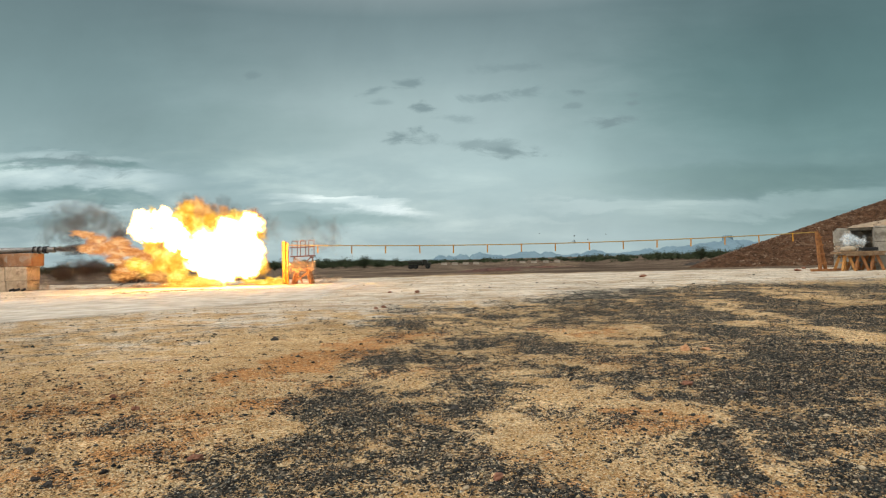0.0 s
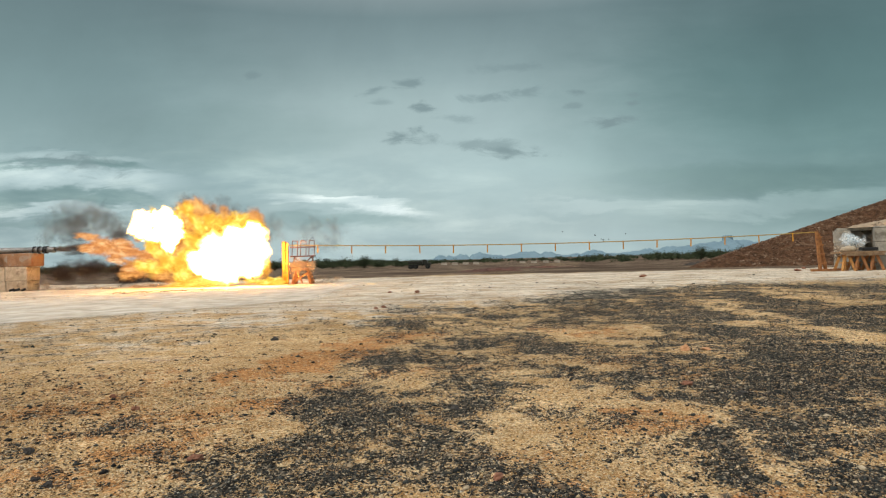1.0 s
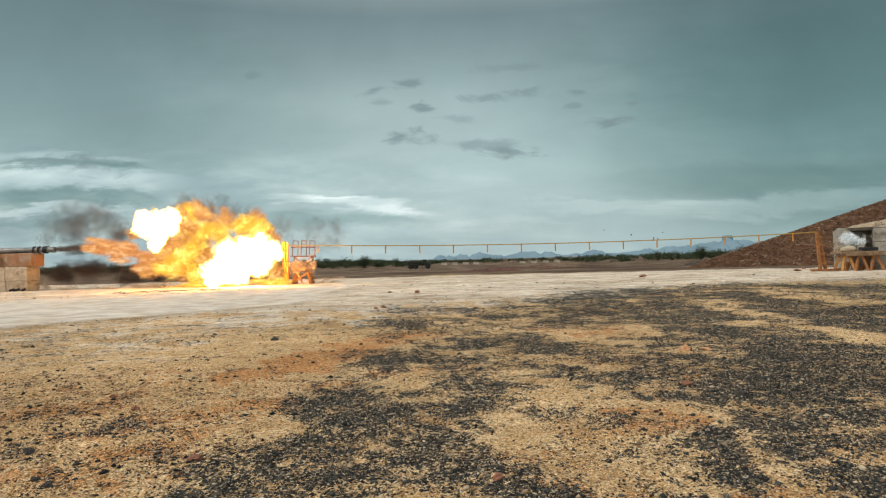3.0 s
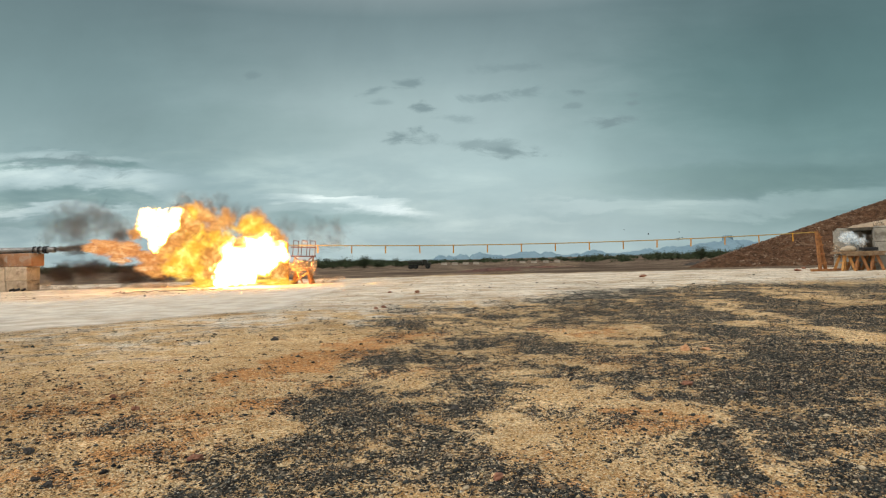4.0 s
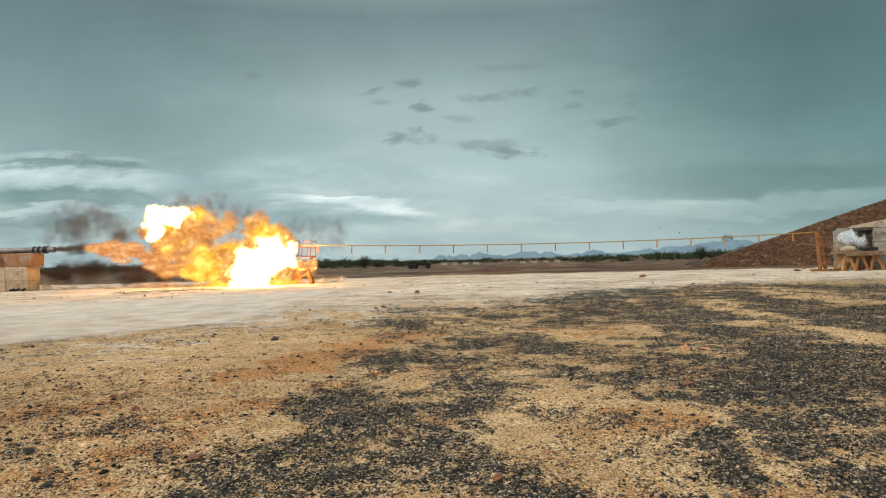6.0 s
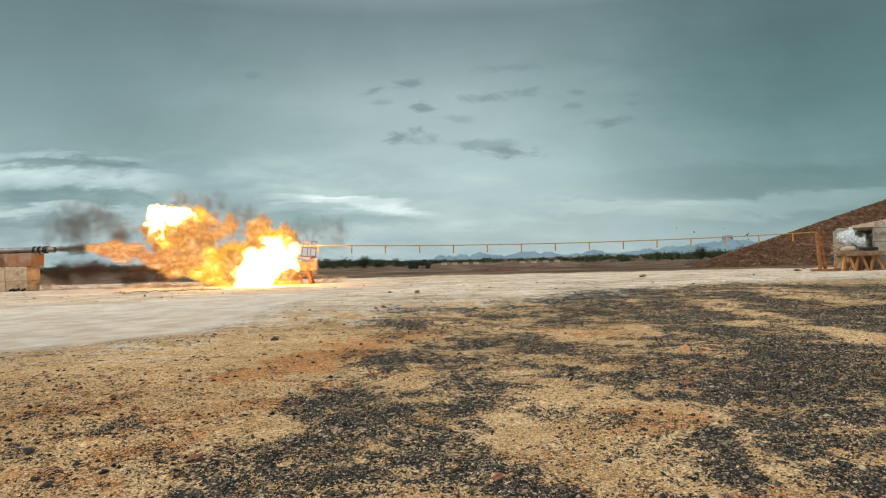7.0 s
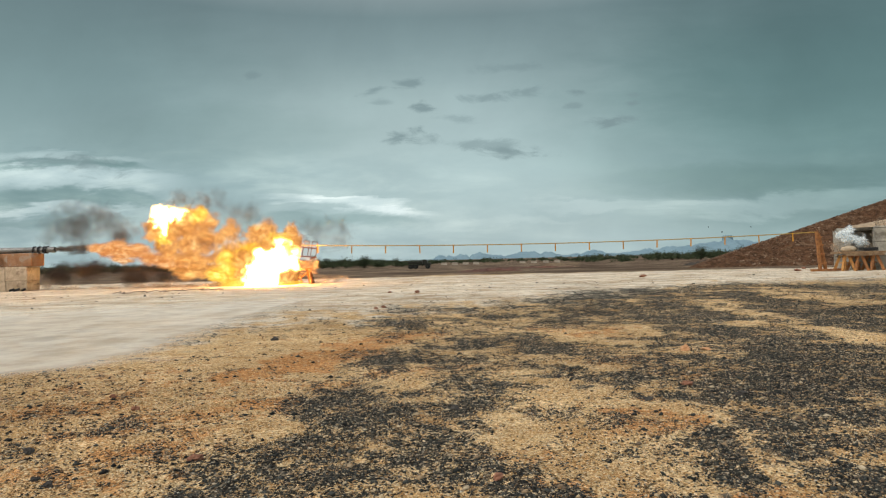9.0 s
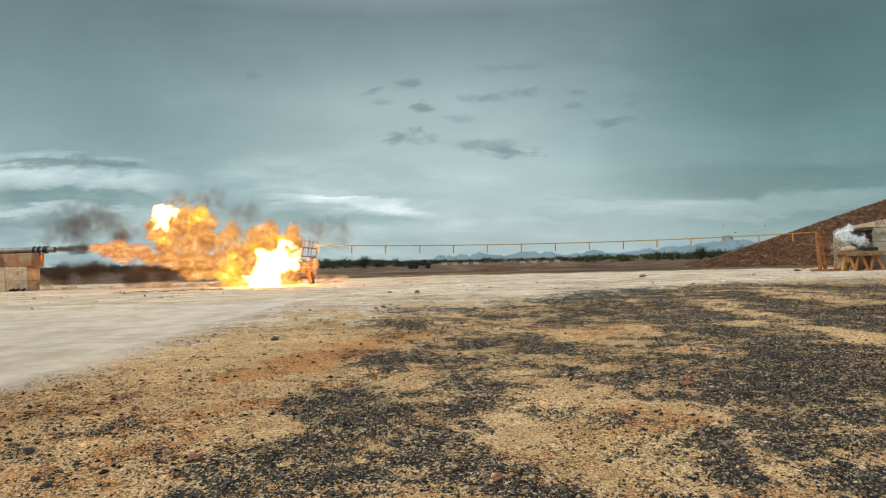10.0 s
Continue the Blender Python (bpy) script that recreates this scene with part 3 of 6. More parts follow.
def masks(x, y):
    wx, wy = wander(x, y)
    w = lumps(x, y, 1.7, 5) - 0.5
    grit = lumps(x, y, 0.22, 23, 4) - 0.5
    streak = lumps(x * 1.6 + y * 0.5, y * 0.55 - x * 0.2, 0.9, 24, 4) - 0.5
    patch = lumps(x + 0.3 * y, y - 0.2 * x, 0.55, 26, 5) - 0.5
    front, back = pad_front(x), 36.0 - 0.06 * x
    pale = step(-4.5, 2.4, y - front + 5.0 * w + 4.0 * streak + 5.0 * patch) * step(2.0, -2.0, y - back + 5 * w)
    # the wide worn crown of the dirt road
    pale = np.maximum(pale, 0.45 * step(-2.1, -3.6, wx - 0.03 * y) * step(4.0, 7.5, wy))
    side = road_side(wx, wy)
    spill = np.maximum(np.maximum(near(wx, wy, GRAVEL_FAR), 1.12 * near(wx, wy, GRAVEL_NEAR)), np.maximum(0.70 * near(wx, wy, GRAVEL_MIDDLE), near(wx, wy, CRUMBS)))
    dark = (0.21 + 0.76 * spill) * (1 - 0.85 * near(wx, wy, BARE)) + (0.35 + 0.65 * step(0.0, 0.3, spill)) * (0.5 * w + 1.3 * grit + 0.8 * streak + 1.5 * patch)
    dark = np.maximum(dark * side, (0.10 + 0.03 * step(5, 3, y) + 0.25 * w + 0.6 * grit + 0.3 * patch) * (1 - side))
    dark = dark * (1 - 0.8 * step(-1.0, 3.0, y - front - 2.0 * spill))
    band = step(36, 39, y) * step(75, 48, y) * step(-2, 5, x - 0.07 * y) * step(44, 30, x)
    dark = np.maximum(dark, band * 0.85)
    ochre = np.maximum(near(wx, wy, OCHRE) + 0.5 * patch, 0.42 * (1 - side) * step(8.0, 3.5, y))
    far = step(-2.5, 2.5, y - back + 6 * w) * (1 - 0.4 * step(0.0, 0.8, near(wx, wy, [(2, 36, 6, 60, 3, 1.0), (6, 60, 36, 190, 6, 1.0)])))
    return pale, np.clip(dark, 0, 1), ochre, far


def level(x, y):
    """Height of the ground."""
    z = (lumps(x, y, 0.9, 11, 3) - 0.5) * 0.04 + (lumps(x, y, 0.16, 14, 4) - 0.5) * 0.030 + (lumps(x, y, 5.0, 12, 2) - 0.5) * 0.05
    z = z * (1 - 0.80 * step(-1.4, -2.6, x) * step(3.0, 5.0, y) * step(34, 28, y))
    z = z * step(60, 20, np.hypot(x, y)) - 0.9 * step(45, 120, y) + (lumps(x, y, 30.0, 13, 3) - 0.5) * 0.5 * step(60, 140, y)
    # wheel ruts that sweep along the road and out on to the pad
    for off in (0.0, 0.30, 1.9, 2.25, 4.2):
        line = 11.2 + off * 1.5 + 0.55 * (x + 5.0) + 0.02 * (x + 5.0) ** 2 + 0.15 * np.sin(x * 0.9 + off)
        z = z - 0.022 * np.exp(-((y - line) / (0.10 + 0.004 * y)) ** 2) * step(3.5, -1.0, x) * step(-20, -12, x)
    # tread marks across the road shoulder
    tread = np.sin((y * 0.9 + x * 0.35) * 21.0) * np.exp(-((x + 1.75 - 0.02 * y) / 0.5) ** 2) * step(3.6, 5.0, y) * step(10.5, 8.0, y)
    return z + 0.010 * tread * (lumps(x, y, 0.8, 15, 2) > 0.48)


def build_ground():
    u = np.linspace(-0.85, 0.85, 660)
    ys = np.concatenate([[-3000, -600, -120, -25, -6, -1, 0.6, 1.4], np.geomspace(2.0, 42.0, 430), np.geomspace(42.0, 4000.0, 120)[1:]])
    reach = np.maximum(ys, 0.4) + 1.2
    inner = reach[:, None] * u[None]
    # beyond the view the columns spread out to the horizon
    steps = np.arange(1, 9) / 8.0
    edge = 0.85 * reach[:, None]
    outer = edge * (6000.0 / edge) ** steps[None]
    X = np.concatenate([-outer[:, ::-1], inner, outer], 1)
    Y = np.repeat(ys[:, None], X.shape[1], 1)
    x, y = X.ravel(), Y.ravel()
    z = level(x, y)
    ny, nx = X.shape
    idx = np.arange(nx * ny).reshape(ny, nx)
    faces = np.stack([idx[:-1, :-1], idx[:-1, 1:], idx[1:, 1:], idx[1:, :-1]], -1).reshape(-1, 4)
    ob = raw_mesh("ground", np.stack([x, y, z], 1), faces, GROUND, True)
    for name, values in zip(("pale", "dark", "ochre", "far"), masks(x, y)):
        ob.data.attributes.new(name, "FLOAT", "POINT").data.foreach_set("value", values.astype(np.float32))
    return tagged(ob, "dusty desert ground of sand, chalk and dark gravel", "ground", kind="structure")


build_ground()


# ---- gravel: loose stones on the near ground ----
def scatter(name, count, reach, size, weight, seed, label, mat, grow=0.05):
    """Many small angular stones in one mesh, denser near the tripod, where single stones can be told apart."""
    rng = np.random.default_rng(seed)
    tries = count * 4
    y = reach[0] * (reach[1] / reach[0]) ** rng.random(tries)
    x = (rng.random(tries) * 2 - 1) * y * 0.78
    keep = np.nonzero(rng.random(tries) < weight(x, y))[0][:count]
    x, y = x[keep], y[keep]
    k = len(x)
    s = size[0] * (size[1] / size[0]) ** (rng.random(k) ** 2.0) * (0.7 + grow * y)
    # a squat six-cornered stone, each corner pulled about
    unit = np.array([(1, 0.2, 0), (0.1, 1, 0.1), (-1, -0.1, 0), (0, -1, 0.1), (0.2, 0.1, 1), (0, 0, -1.0)])
    tri = np.array([(0, 1, 4), (1, 2, 4), (2, 3, 4), (3, 0, 4), (1, 0, 5), (2, 1, 5), (3, 2, 5), (0, 3, 5)])
    pts = unit[None] * (1 + (rng.random((k, 6, 1)) - 0.5) * 0.8) + (rng.random((k, 6, 3)) - 0.5) * 0.45
    pts = pts * (np.stack([0.75 + 0.8 * rng.random(k), 0.75 + 0.8 * rng.random(k), 0.4 + 0.5 * rng.random(k)], 1) * s[:, None])[:, None]
    a = rng.random(k) * 6.283
    c, d = np.cos(a)[:, None], np.sin(a)[:, None]
    px, py = pts[..., 0] * c - pts[..., 1] * d, pts[..., 0] * d + pts[..., 1] * c
    pts = np.stack([px + x[:, None], py + y[:, None], pts[..., 2] + (level(x, y) + s * 0.2)[:, None]], -1)
    faces = (tri[None] + (np.arange(k) * 6)[:, None, None]).reshape(-1, 3)
    ob = raw_mesh(name, pts.reshape(-1, 3), faces, mat)
    return tagged(ob, label, "gravel", kind="stuff")


def gravel_weight(x, y):
    pale, dark, ochre, far = masks(x, y)
    return np.clip(dark * 1.6 * (0.2 + 1.3 * lumps(x, y, 0.35, 31)) + 0.02, 0, 1) * (1 - 0.85 * pale)


def pebble_weight(x, y):
    pale, dark, ochre, far = masks(x, y)
    return np.clip(1.5 * lumps(x, y, 0.6, 41) - 0.35 - 0.25 * pale, 0.02, 1) * (0.35 + 0.65 * dark)


def clod_weight(x, y):
    pale, dark, ochre, far = masks(x, y)
    return np.clip(1.4 * lumps(x, y, 0.9, 43) - 0.3, 0.02, 1) * np.clip(1.1 - dark - 0.8 * pale, 0.04, 1)


scatter("gravel", 118000, (2.2, 22.0), (0.0024, 0.0085), gravel_weight, 3, "loose dark grey gravel strewn over sandy ground", STONE, 0.06)
scatter("pebble_scatter", 5200, (2.2, 26.0), (0.007, 0.019), pebble_weight, 4, "scattered dark pebbles on tan dirt", STONE, 0.07)
scatter("dirt_clods", 42000, (2.2, 20.0), (0.0025, 0.009), clod_weight, 6, "small tan clods of crumbled dirt", CLOD, 0.05)


def rock(name, at, size, mat, label, seed):
    bm = bmesh.new()
    bmesh.ops.create_icosphere(bm, subdivisions=3, radius=0.5)
    for v in bm.verts:
        c = v.co.copy()
        v.co *= 1 + 0.5 * noise.fractal(c * 2.2 + Vector((seed, 0, 0)), 0.8, 2.0, 3)
        v.co.x, v.co.y, v.co.z = v.co.x * size[0], v.co.y * size[1], v.co.z * size[2]
    ob = link(name, bm, mat)
    z = float(level(np.array([at[0]]), np.array([at[1]]))[0])
    ob.matrix_basis = pose(at[0], at[1], z + size[2] * 0.28, 0, 0, seed * 50)
    return tagged(ob, label, "rock", "rocks on the ground")


RED_ROCK = plain("red_rock", (0.20, 0.085, 0.05), (0.34, 0.16, 0.10), 20.0, 0.85)
TAN_ROCK = plain("orange_rock", (0.50, 0.24, 0.11), (0.68, 0.40, 0.22), 20.0, 0.85)
BLACK_ROCK = plain("dark_rock", (0.035, 0.03, 0.028), (0.08, 0.07, 0.062), 20.0, 0.85)
for k, (gx, gy, w, h, mat, lab) in enumerate([
        (2.27, 5.99, 0.095, 0.075, TAN_ROCK, "orange sandstone lump lying on dark gravel"),
        (2.45, 5.96, 0.11, 0.03, TAN_ROCK, "flat orange stone lying beside a larger lump"),
        (1.67, 4.41, 0.075, 0.035, RED_ROCK, "flat dark red stone on tan sand"),
        (-1.2, 3.02, 0.07, 0.04, RED_ROCK, "reddish stone at the edge of the gravel"),
        (0.21, 2.66, 0.05, 0.03, RED_ROCK, "pinkish stone among dark gravel"),
        (-1.33, 12.3, 0.09, 0.05, RED_ROCK, "brown rock on the pale track edge"),
        (-1.22, 12.7, 0.10, 0.06, RED_ROCK, "brown rock on the pale track edge"),
        (-2.05, 7.61, 0.07, 0.05, BLACK_ROCK, "dark stone on the dirt track"),
        (-2.09, 3.17, 0.05, 0.035, BLACK_ROCK, "black stone on tan dirt"),
        (-1.7, 2.7, 0.04, 0.03, BLACK_ROCK, "black stone on tan dirt"),
        (-1.8, 2.77, 0.035, 0.02, BLACK_ROCK, "black stone on tan dirt"),
        (0.85, 4.79, 0.045, 0.025, BLACK_ROCK, "small dark stone on tan sand"),
        (0.05, 3.94, 0.06, 0.03, BLACK_ROCK, "grey flat stone among gravel"),
        (1.27, 4, 0.06, 0.03, BLACK_ROCK, "small dark stone on tan sand"),
        (1.9, 4.09, 0.08, 0.03, BLACK_ROCK, "flat slate coloured stone on gravel"),
        (-0.75, 17.82, 0.16, 0.09, RED_ROCK, "brown clod on the chalky pad"),
        (-1.56, 18.2, 0.12, 0.07, RED_ROCK, "brown clod on the chalky pad"),
        (-2, 4.08, 0.05, 0.03, RED_ROCK, "small brown stone on the dirt track"),
        (-2.35, 4.47, 0.05, 0.03, RED_ROCK, "small brown stone on the dirt track"),
        (8.16, 25.99, 0.3, 0.14, RED_ROCK, "brown clod on the chalky pad"),
        (16.27, 29.09, 0.3, 0.13, RED_ROCK, "brown clod beside the timber post"),
        (18.49, 32.53, 0.22, 0.12, RED_ROCK, "brown clod beside the timber post")]):
    rock("rock", (gx, gy), (w, w * 0.8, h), mat, lab, k + 1.0)


# ---- concrete block stack and gun tube ----
def concrete_block(at, size, mat, label, seed):
    rnd = random.Random(seed)
    bm = bmesh.new()
    add_box(bm, size, bevel=0.03)
    bmesh.ops.subdivide_edges(bm, edges=[e for e in bm.edges if e.calc_length() > 0.3], cuts=5, use_grid_fill=True)
    for v in bm.verts:
        v.co += noise.noise_vector(v.co * 5 + Vector((seed, 0, 0))) * 0.012
    ob = link("concrete_block", bm, mat)
    ob.matrix_basis = pose(*at, 0, 0, rnd.uniform(-0.8, 0.8))
    return tagged(ob, label, "concrete block", "stacked blocks under the gun")


ROW = [0.0, 0.45, 1.07]
TALL = [0.45, 0.62, 0.58]
for row, edges in enumerate(([-20.4, -19.06, -18.14], [-20.4, -19.10, -18.12], [-20.8, -19.5, -19.0, -17.92])):
    for k, (a, b) in enumerate(zip(edges, edges[1:])):
        last = row == 2 and b == edges[-1]
        mid = row == 2 and k == 1
        concrete_block(((a + b) / 2, 28.0 + (0.18 if mid else 0), ROW[row] + TALL[row] / 2), (b - a - 0.02, 0.9, TALL[row] - 0.008),
                       RUSTY_CONCRETE if row == 2 else CONCRETE,
                       "rust-stained concrete block on top of a stack" if row == 2 else "tan concrete block in a stack on the pad", row * 5 + k + 1)


def gun_tube():
    gun = thing("gun_tube", (-16.35, 28.0, 1.79), "long grey steel gun barrel resting on concrete blocks", "gun barrel")
    bm = bmesh.new()
    prof = [(-9.0, 0.155), (-5.0, 0.15), (-3.6, 0.142), (-2.0, 0.125), (-0.99, 0.118), (-0.96, 0.128), (-0.82, 0.128), (-0.80, 0.118)]
    rings = []
    for px, pr in prof:
        rings.append([bm.verts.new((px, pr * math.cos(a), pr * math.sin(a))) for a in np.linspace(0, 2 * math.pi, 25)[:-1]])
    rings.append([bm.verts.new((-0.80, 0.06 * math.cos(a), 0.06 * math.sin(a))) for a in np.linspace(0, 2 * math.pi, 25)[:-1]])
    rings.append([bm.verts.new((-2.0, 0.06 * math.cos(a), 0.06 * math.sin(a))) for a in np.linspace(0, 2 * math.pi, 25)[:-1]])
    for r0, r1 in zip(rings, rings[1:]):
        for i in range(24):
            bm.faces.new((r0[i], r0[(i + 1) % 24], r1[(i + 1) % 24], r1[i]))
    bm.faces.new(rings[0])
    bm.faces.new(rings[-1])
    part("barrel", bm, GUN_STEEL, gun, "grey steel barrel", True)
    for x in (-1.72, -1.5, -1.28, -1.18):
        bm = bmesh.new()
        bmesh.ops.create_cone(bm, cap_ends=True, segments=24, radius1=0.165, radius2=0.165, depth=0.06, matrix=pose(x, 0, 0, 0, 90, 0))
        part("clamp_ring", bm, BLACK_STEEL, gun, "black clamp ring")
    bm = bmesh.new()
    add_box(bm, (0.5, 0.5, 0.06), (-2.4, 0, -0.165), bevel=0.01)
    part("saddle", bm, BLACK_STEEL, gun, "flat steel saddle plate")
    return gun


gun_tube()
bm = bmesh.new()
for k in range(5):
    add_bar(bm, (0.12 * k - 0.25, 0.1 * math.sin(k * 2), 0.04 + 0.03 * (k % 2)), (0.12 * k - 0.1, 0.12 * math.cos(k * 3), 0.10), 0.05)
ob = link("cable_coil", bm, RUBBER)
ob.matrix_basis = pose(-18.5, 27.3, 0.0)
tagged(ob, "heap of black cable at the foot of the block stack", "cable")
bm = bmesh.new()
prev = None
for k in range(40):
    t = k / 39
    q = Vector((-11.6 + 3.3 * t, 22.2 + 1.6 * t + 0.25 * math.sin(k * 0.9) + 0.2 * math.sin(k * 2.3), 0.02 + 0.05 * max(0, math.sin(k * 1.9))))
    if prev:
        add_bar(bm, prev, q, 0.012, 5)
    prev = q
tagged(link("firing_cable", bm, BARK), "thin brown cable lying loosely across the pad", "cable")


# ---- sighting line: post, cable with hanging markers, far post ----
def posts_and_line():
    post = thing("yellow_post", (-6.97, 28.05, 0), "weathered yellow timber post standing on the pad", "post")
    bm = bmesh.new()
    add_beam(bm, (-0.08, 0, 0), (-0.08, 0, 1.90), 0.15, 0.15)
    part("upright", bm, YELLOW_PAINT, post)
    bm = bmesh.new()
    add_beam(bm, (0.06, 0.0, 0), (0.06, 0.0, 1.85), 0.09, 0.13)
    part("batten", bm, YELLOW_PAINT, post)
    for z in (0.5, 1.0, 1.5):
        bm = bmesh.new()
        add_box(bm, (0.27, 0.03, 0.06), (0, -0.085, z), bevel=0.006)
        part("cleat", bm, ORANGE_WOOD, post)
    line = thing("marker_line", (0, 28.0, 0), "slack yellow cable hung with evenly spaced yellow markers", "cable")
    a, b, sag = Vector((-6.85, 0.0, 1.73)), Vector((16.60, 0, 1.74)), 0.21

    def on(t):
        p = a.lerp(b, t)
        return Vector((p.x, p.y, p.z - sag * 4 * t * (1 - t)))
    bm = bmesh.new()
    for k in range(60):
        add_bar(bm, on(k / 60), on((k + 1) / 60), 0.021, 6)
    part("cable", bm, ROPE, line, "thin yellow cable")
    bm = bmesh.new()
    add_box(bm, (0.055, 0.02, 0.34), (0, 0, -0.17), bevel=0.006)
    add_box(bm, (0.075, 0.05, 0.04), (0, 0, 0.0), bevel=0.006)
    first = part("marker", bm, YELLOW_PAINT, line, "flat yellow hanging marker")
    rnd = random.Random(5)
    for k in range(15):
        x = -5.54 + 1.502 * k
        o = first if k == 0 else first.copy()
        if k:
            scene.collection.objects.link(o)
        o.matrix_basis = pose(x, 0, on((x - a.x) / (b.x - a.x)).z, 0, rnd.uniform(-2, 2), rnd.uniform(-25, 25))
    far = thing("leaning_post", (16.72, 28.0, 0), "orange timber post frame leaning at the berm foot", "post")
    for nm, p, q in (("upright", (-0.05, 0, 0.0), (-0.18, 0, 1.80)), ("brace", (0.24, 0.1, 0.05), (-0.08, 0.05, 1.70))):
        bm = bmesh.new()
        add_beam(bm, p, q, 0.12, 0.10)
        part(nm, bm, ORANGE_WOOD, far)
    bm = bmesh.new()
    add_beam(bm, (-0.5, -0.05, 0.05), (0.95, -0.02, 0.06), 0.1, 0.12)
    part("foot_beam", bm, ORANGE_WOOD, far)
    for z in (0.35, 0.75, 1.15, 1.5):
        bm = bmesh.new()
        add_box(bm, (0.36 - 0.1 * z, 0.03, 0.06), (0.08 - 0.10 * z, -0.05, z), (0, -8, 0), bevel=0.005)
        part("rung", bm, ORANGE_WOOD, far)


posts_and_line()


# ---- the rack on its trestle beside the post ----
def rack():
    stand = thing("timber_trestle", (-6.3, 28.2, 0), "scorched orange timber trestle standing on the pad", "trestle")
    for p, q in (((-0.36, -0.25, 0), (-0.2, -0.12, 0.62)), ((-0.36, 0.25, 0), (-0.2, 0.12, 0.62)), ((0.44, -0.25, 0), (0.28, -0.12, 0.62)), ((0.44, 0.25, 0), (0.28, 0.12, 0.62))):
        bm = bmesh.new()
        add_beam(bm, p, q, 0.15, 0.09)
        part("leg", bm, ORANGE_WOOD, stand)
    bm = bmesh.new()
    add_beam(bm, (-0.45, 0, 0.66), (0.5, 0, 0.66), 0.12, 0.32)
    part("top_beam", bm, ORANGE_WOOD, stand)
    bm = bmesh.new()
    add_beam(bm, (-0.3, -0.18, 0.1), (0.36, -0.18, 0.55), 0.07, 0.05)
    part("brace", bm, ORANGE_WOOD, stand)
    bm = bmesh.new()
    add_beam(bm, (0.05, -0.2, 0.05), (-0.2, -0.2, 0.6), 0.06, 0.05)
    part("brace", bm, ORANGE_WOOD, stand)
    frame_ob = thing("pipe_rack", (-6.3, 28.2, 0.73), "rusty red pipe rack of upright hoops, tilting in the blast", "rack")
    for x in (-0.28, 0.10, 0.47):
        bm = bmesh.new()
        for p, q in (((x - 0.15, 0, 0.5), (x - 0.11, 0, 1.20)), ((x - 0.11, 0, 1.20), (x + 0.12, 0, 1.17)), ((x + 0.12, 0, 1.17), (x + 0.09, 0, 0.5)), ((x + 0.09, 0, 0.5), (x - 0.15, 0, 0.5))):
            add_bar(bm, p, q, 0.017)
        part("hoop", bm, RED_STEEL, frame_ob)
    for z in (0.90, 0.5):
        bm = bmesh.new()
        add_bar(bm, (-0.5, -0.03, z), (0.62, -0.03, z), 0.025)
        part("cross_bar", bm, RED_STEEL, frame_ob)
    for p, q in (((-0.45, 0, 0), (-0.3, 0, 0.5)), ((0.48, 0, 0), (0.5, 0, 0.5)), ((-0.35, 0.02, 0.45), (0.15, 0.02, 0.0)), ((0.45, 0.02, 0.48), (0.15, 0.02, 0.2))):
        bm = bmesh.new()
        add_bar(bm, p, q, 0.028)
        part("strut", bm, RED_STEEL, frame_ob)
    return frame_ob


RACK = rack()


# ---- berm with the target bay cut into its foot ----
def build_berm():
    xs, ys = np.linspace(14, 70, 330), np.linspace(38, 70, 240)
    X, Y = np.meshgrid(xs, ys)
    x, y = X.ravel(), Y.ravel()
    rag = (lumps(x, y, 4.0, 51) - 0.5) * 1.2 + (lumps(x, y, 0.8, 52, 3) - 0.5) * 0.35
    a = 0.312 * (x - 17.6 - 0.45 * (y - 45)) + rag * 0.14
    b = 0.5 * (y - 40.0 + 0.35 * np.maximum(x - 22, 0)) + rag * 0.4
    c = 0.5 * (68 - y)
    h = np.minimum(np.minimum(a, b), np.minimum(c, 6.3 + rag * 0.3))
    z = np.where(h < -0.4, -0.4, h) + (lumps(x, y, 0.45, 53, 2) - 0.5) * 0.09
    nx, ny = len(xs), len(ys)
    idx = np.arange(nx * ny).reshape(ny, nx)
    faces = np.stack([idx[:-1, :-1], idx[:-1, 1:], idx[1:, 1:], idx[1:, :-1]], -1).reshape(-1, 4)
    ob = raw_mesh("berm", np.stack([x, y, z], 1), faces, EARTH, True)
    return tagged(ob, "steep brown stony earth berm behind the target bay", "berm", kind="structure")


build_berm()


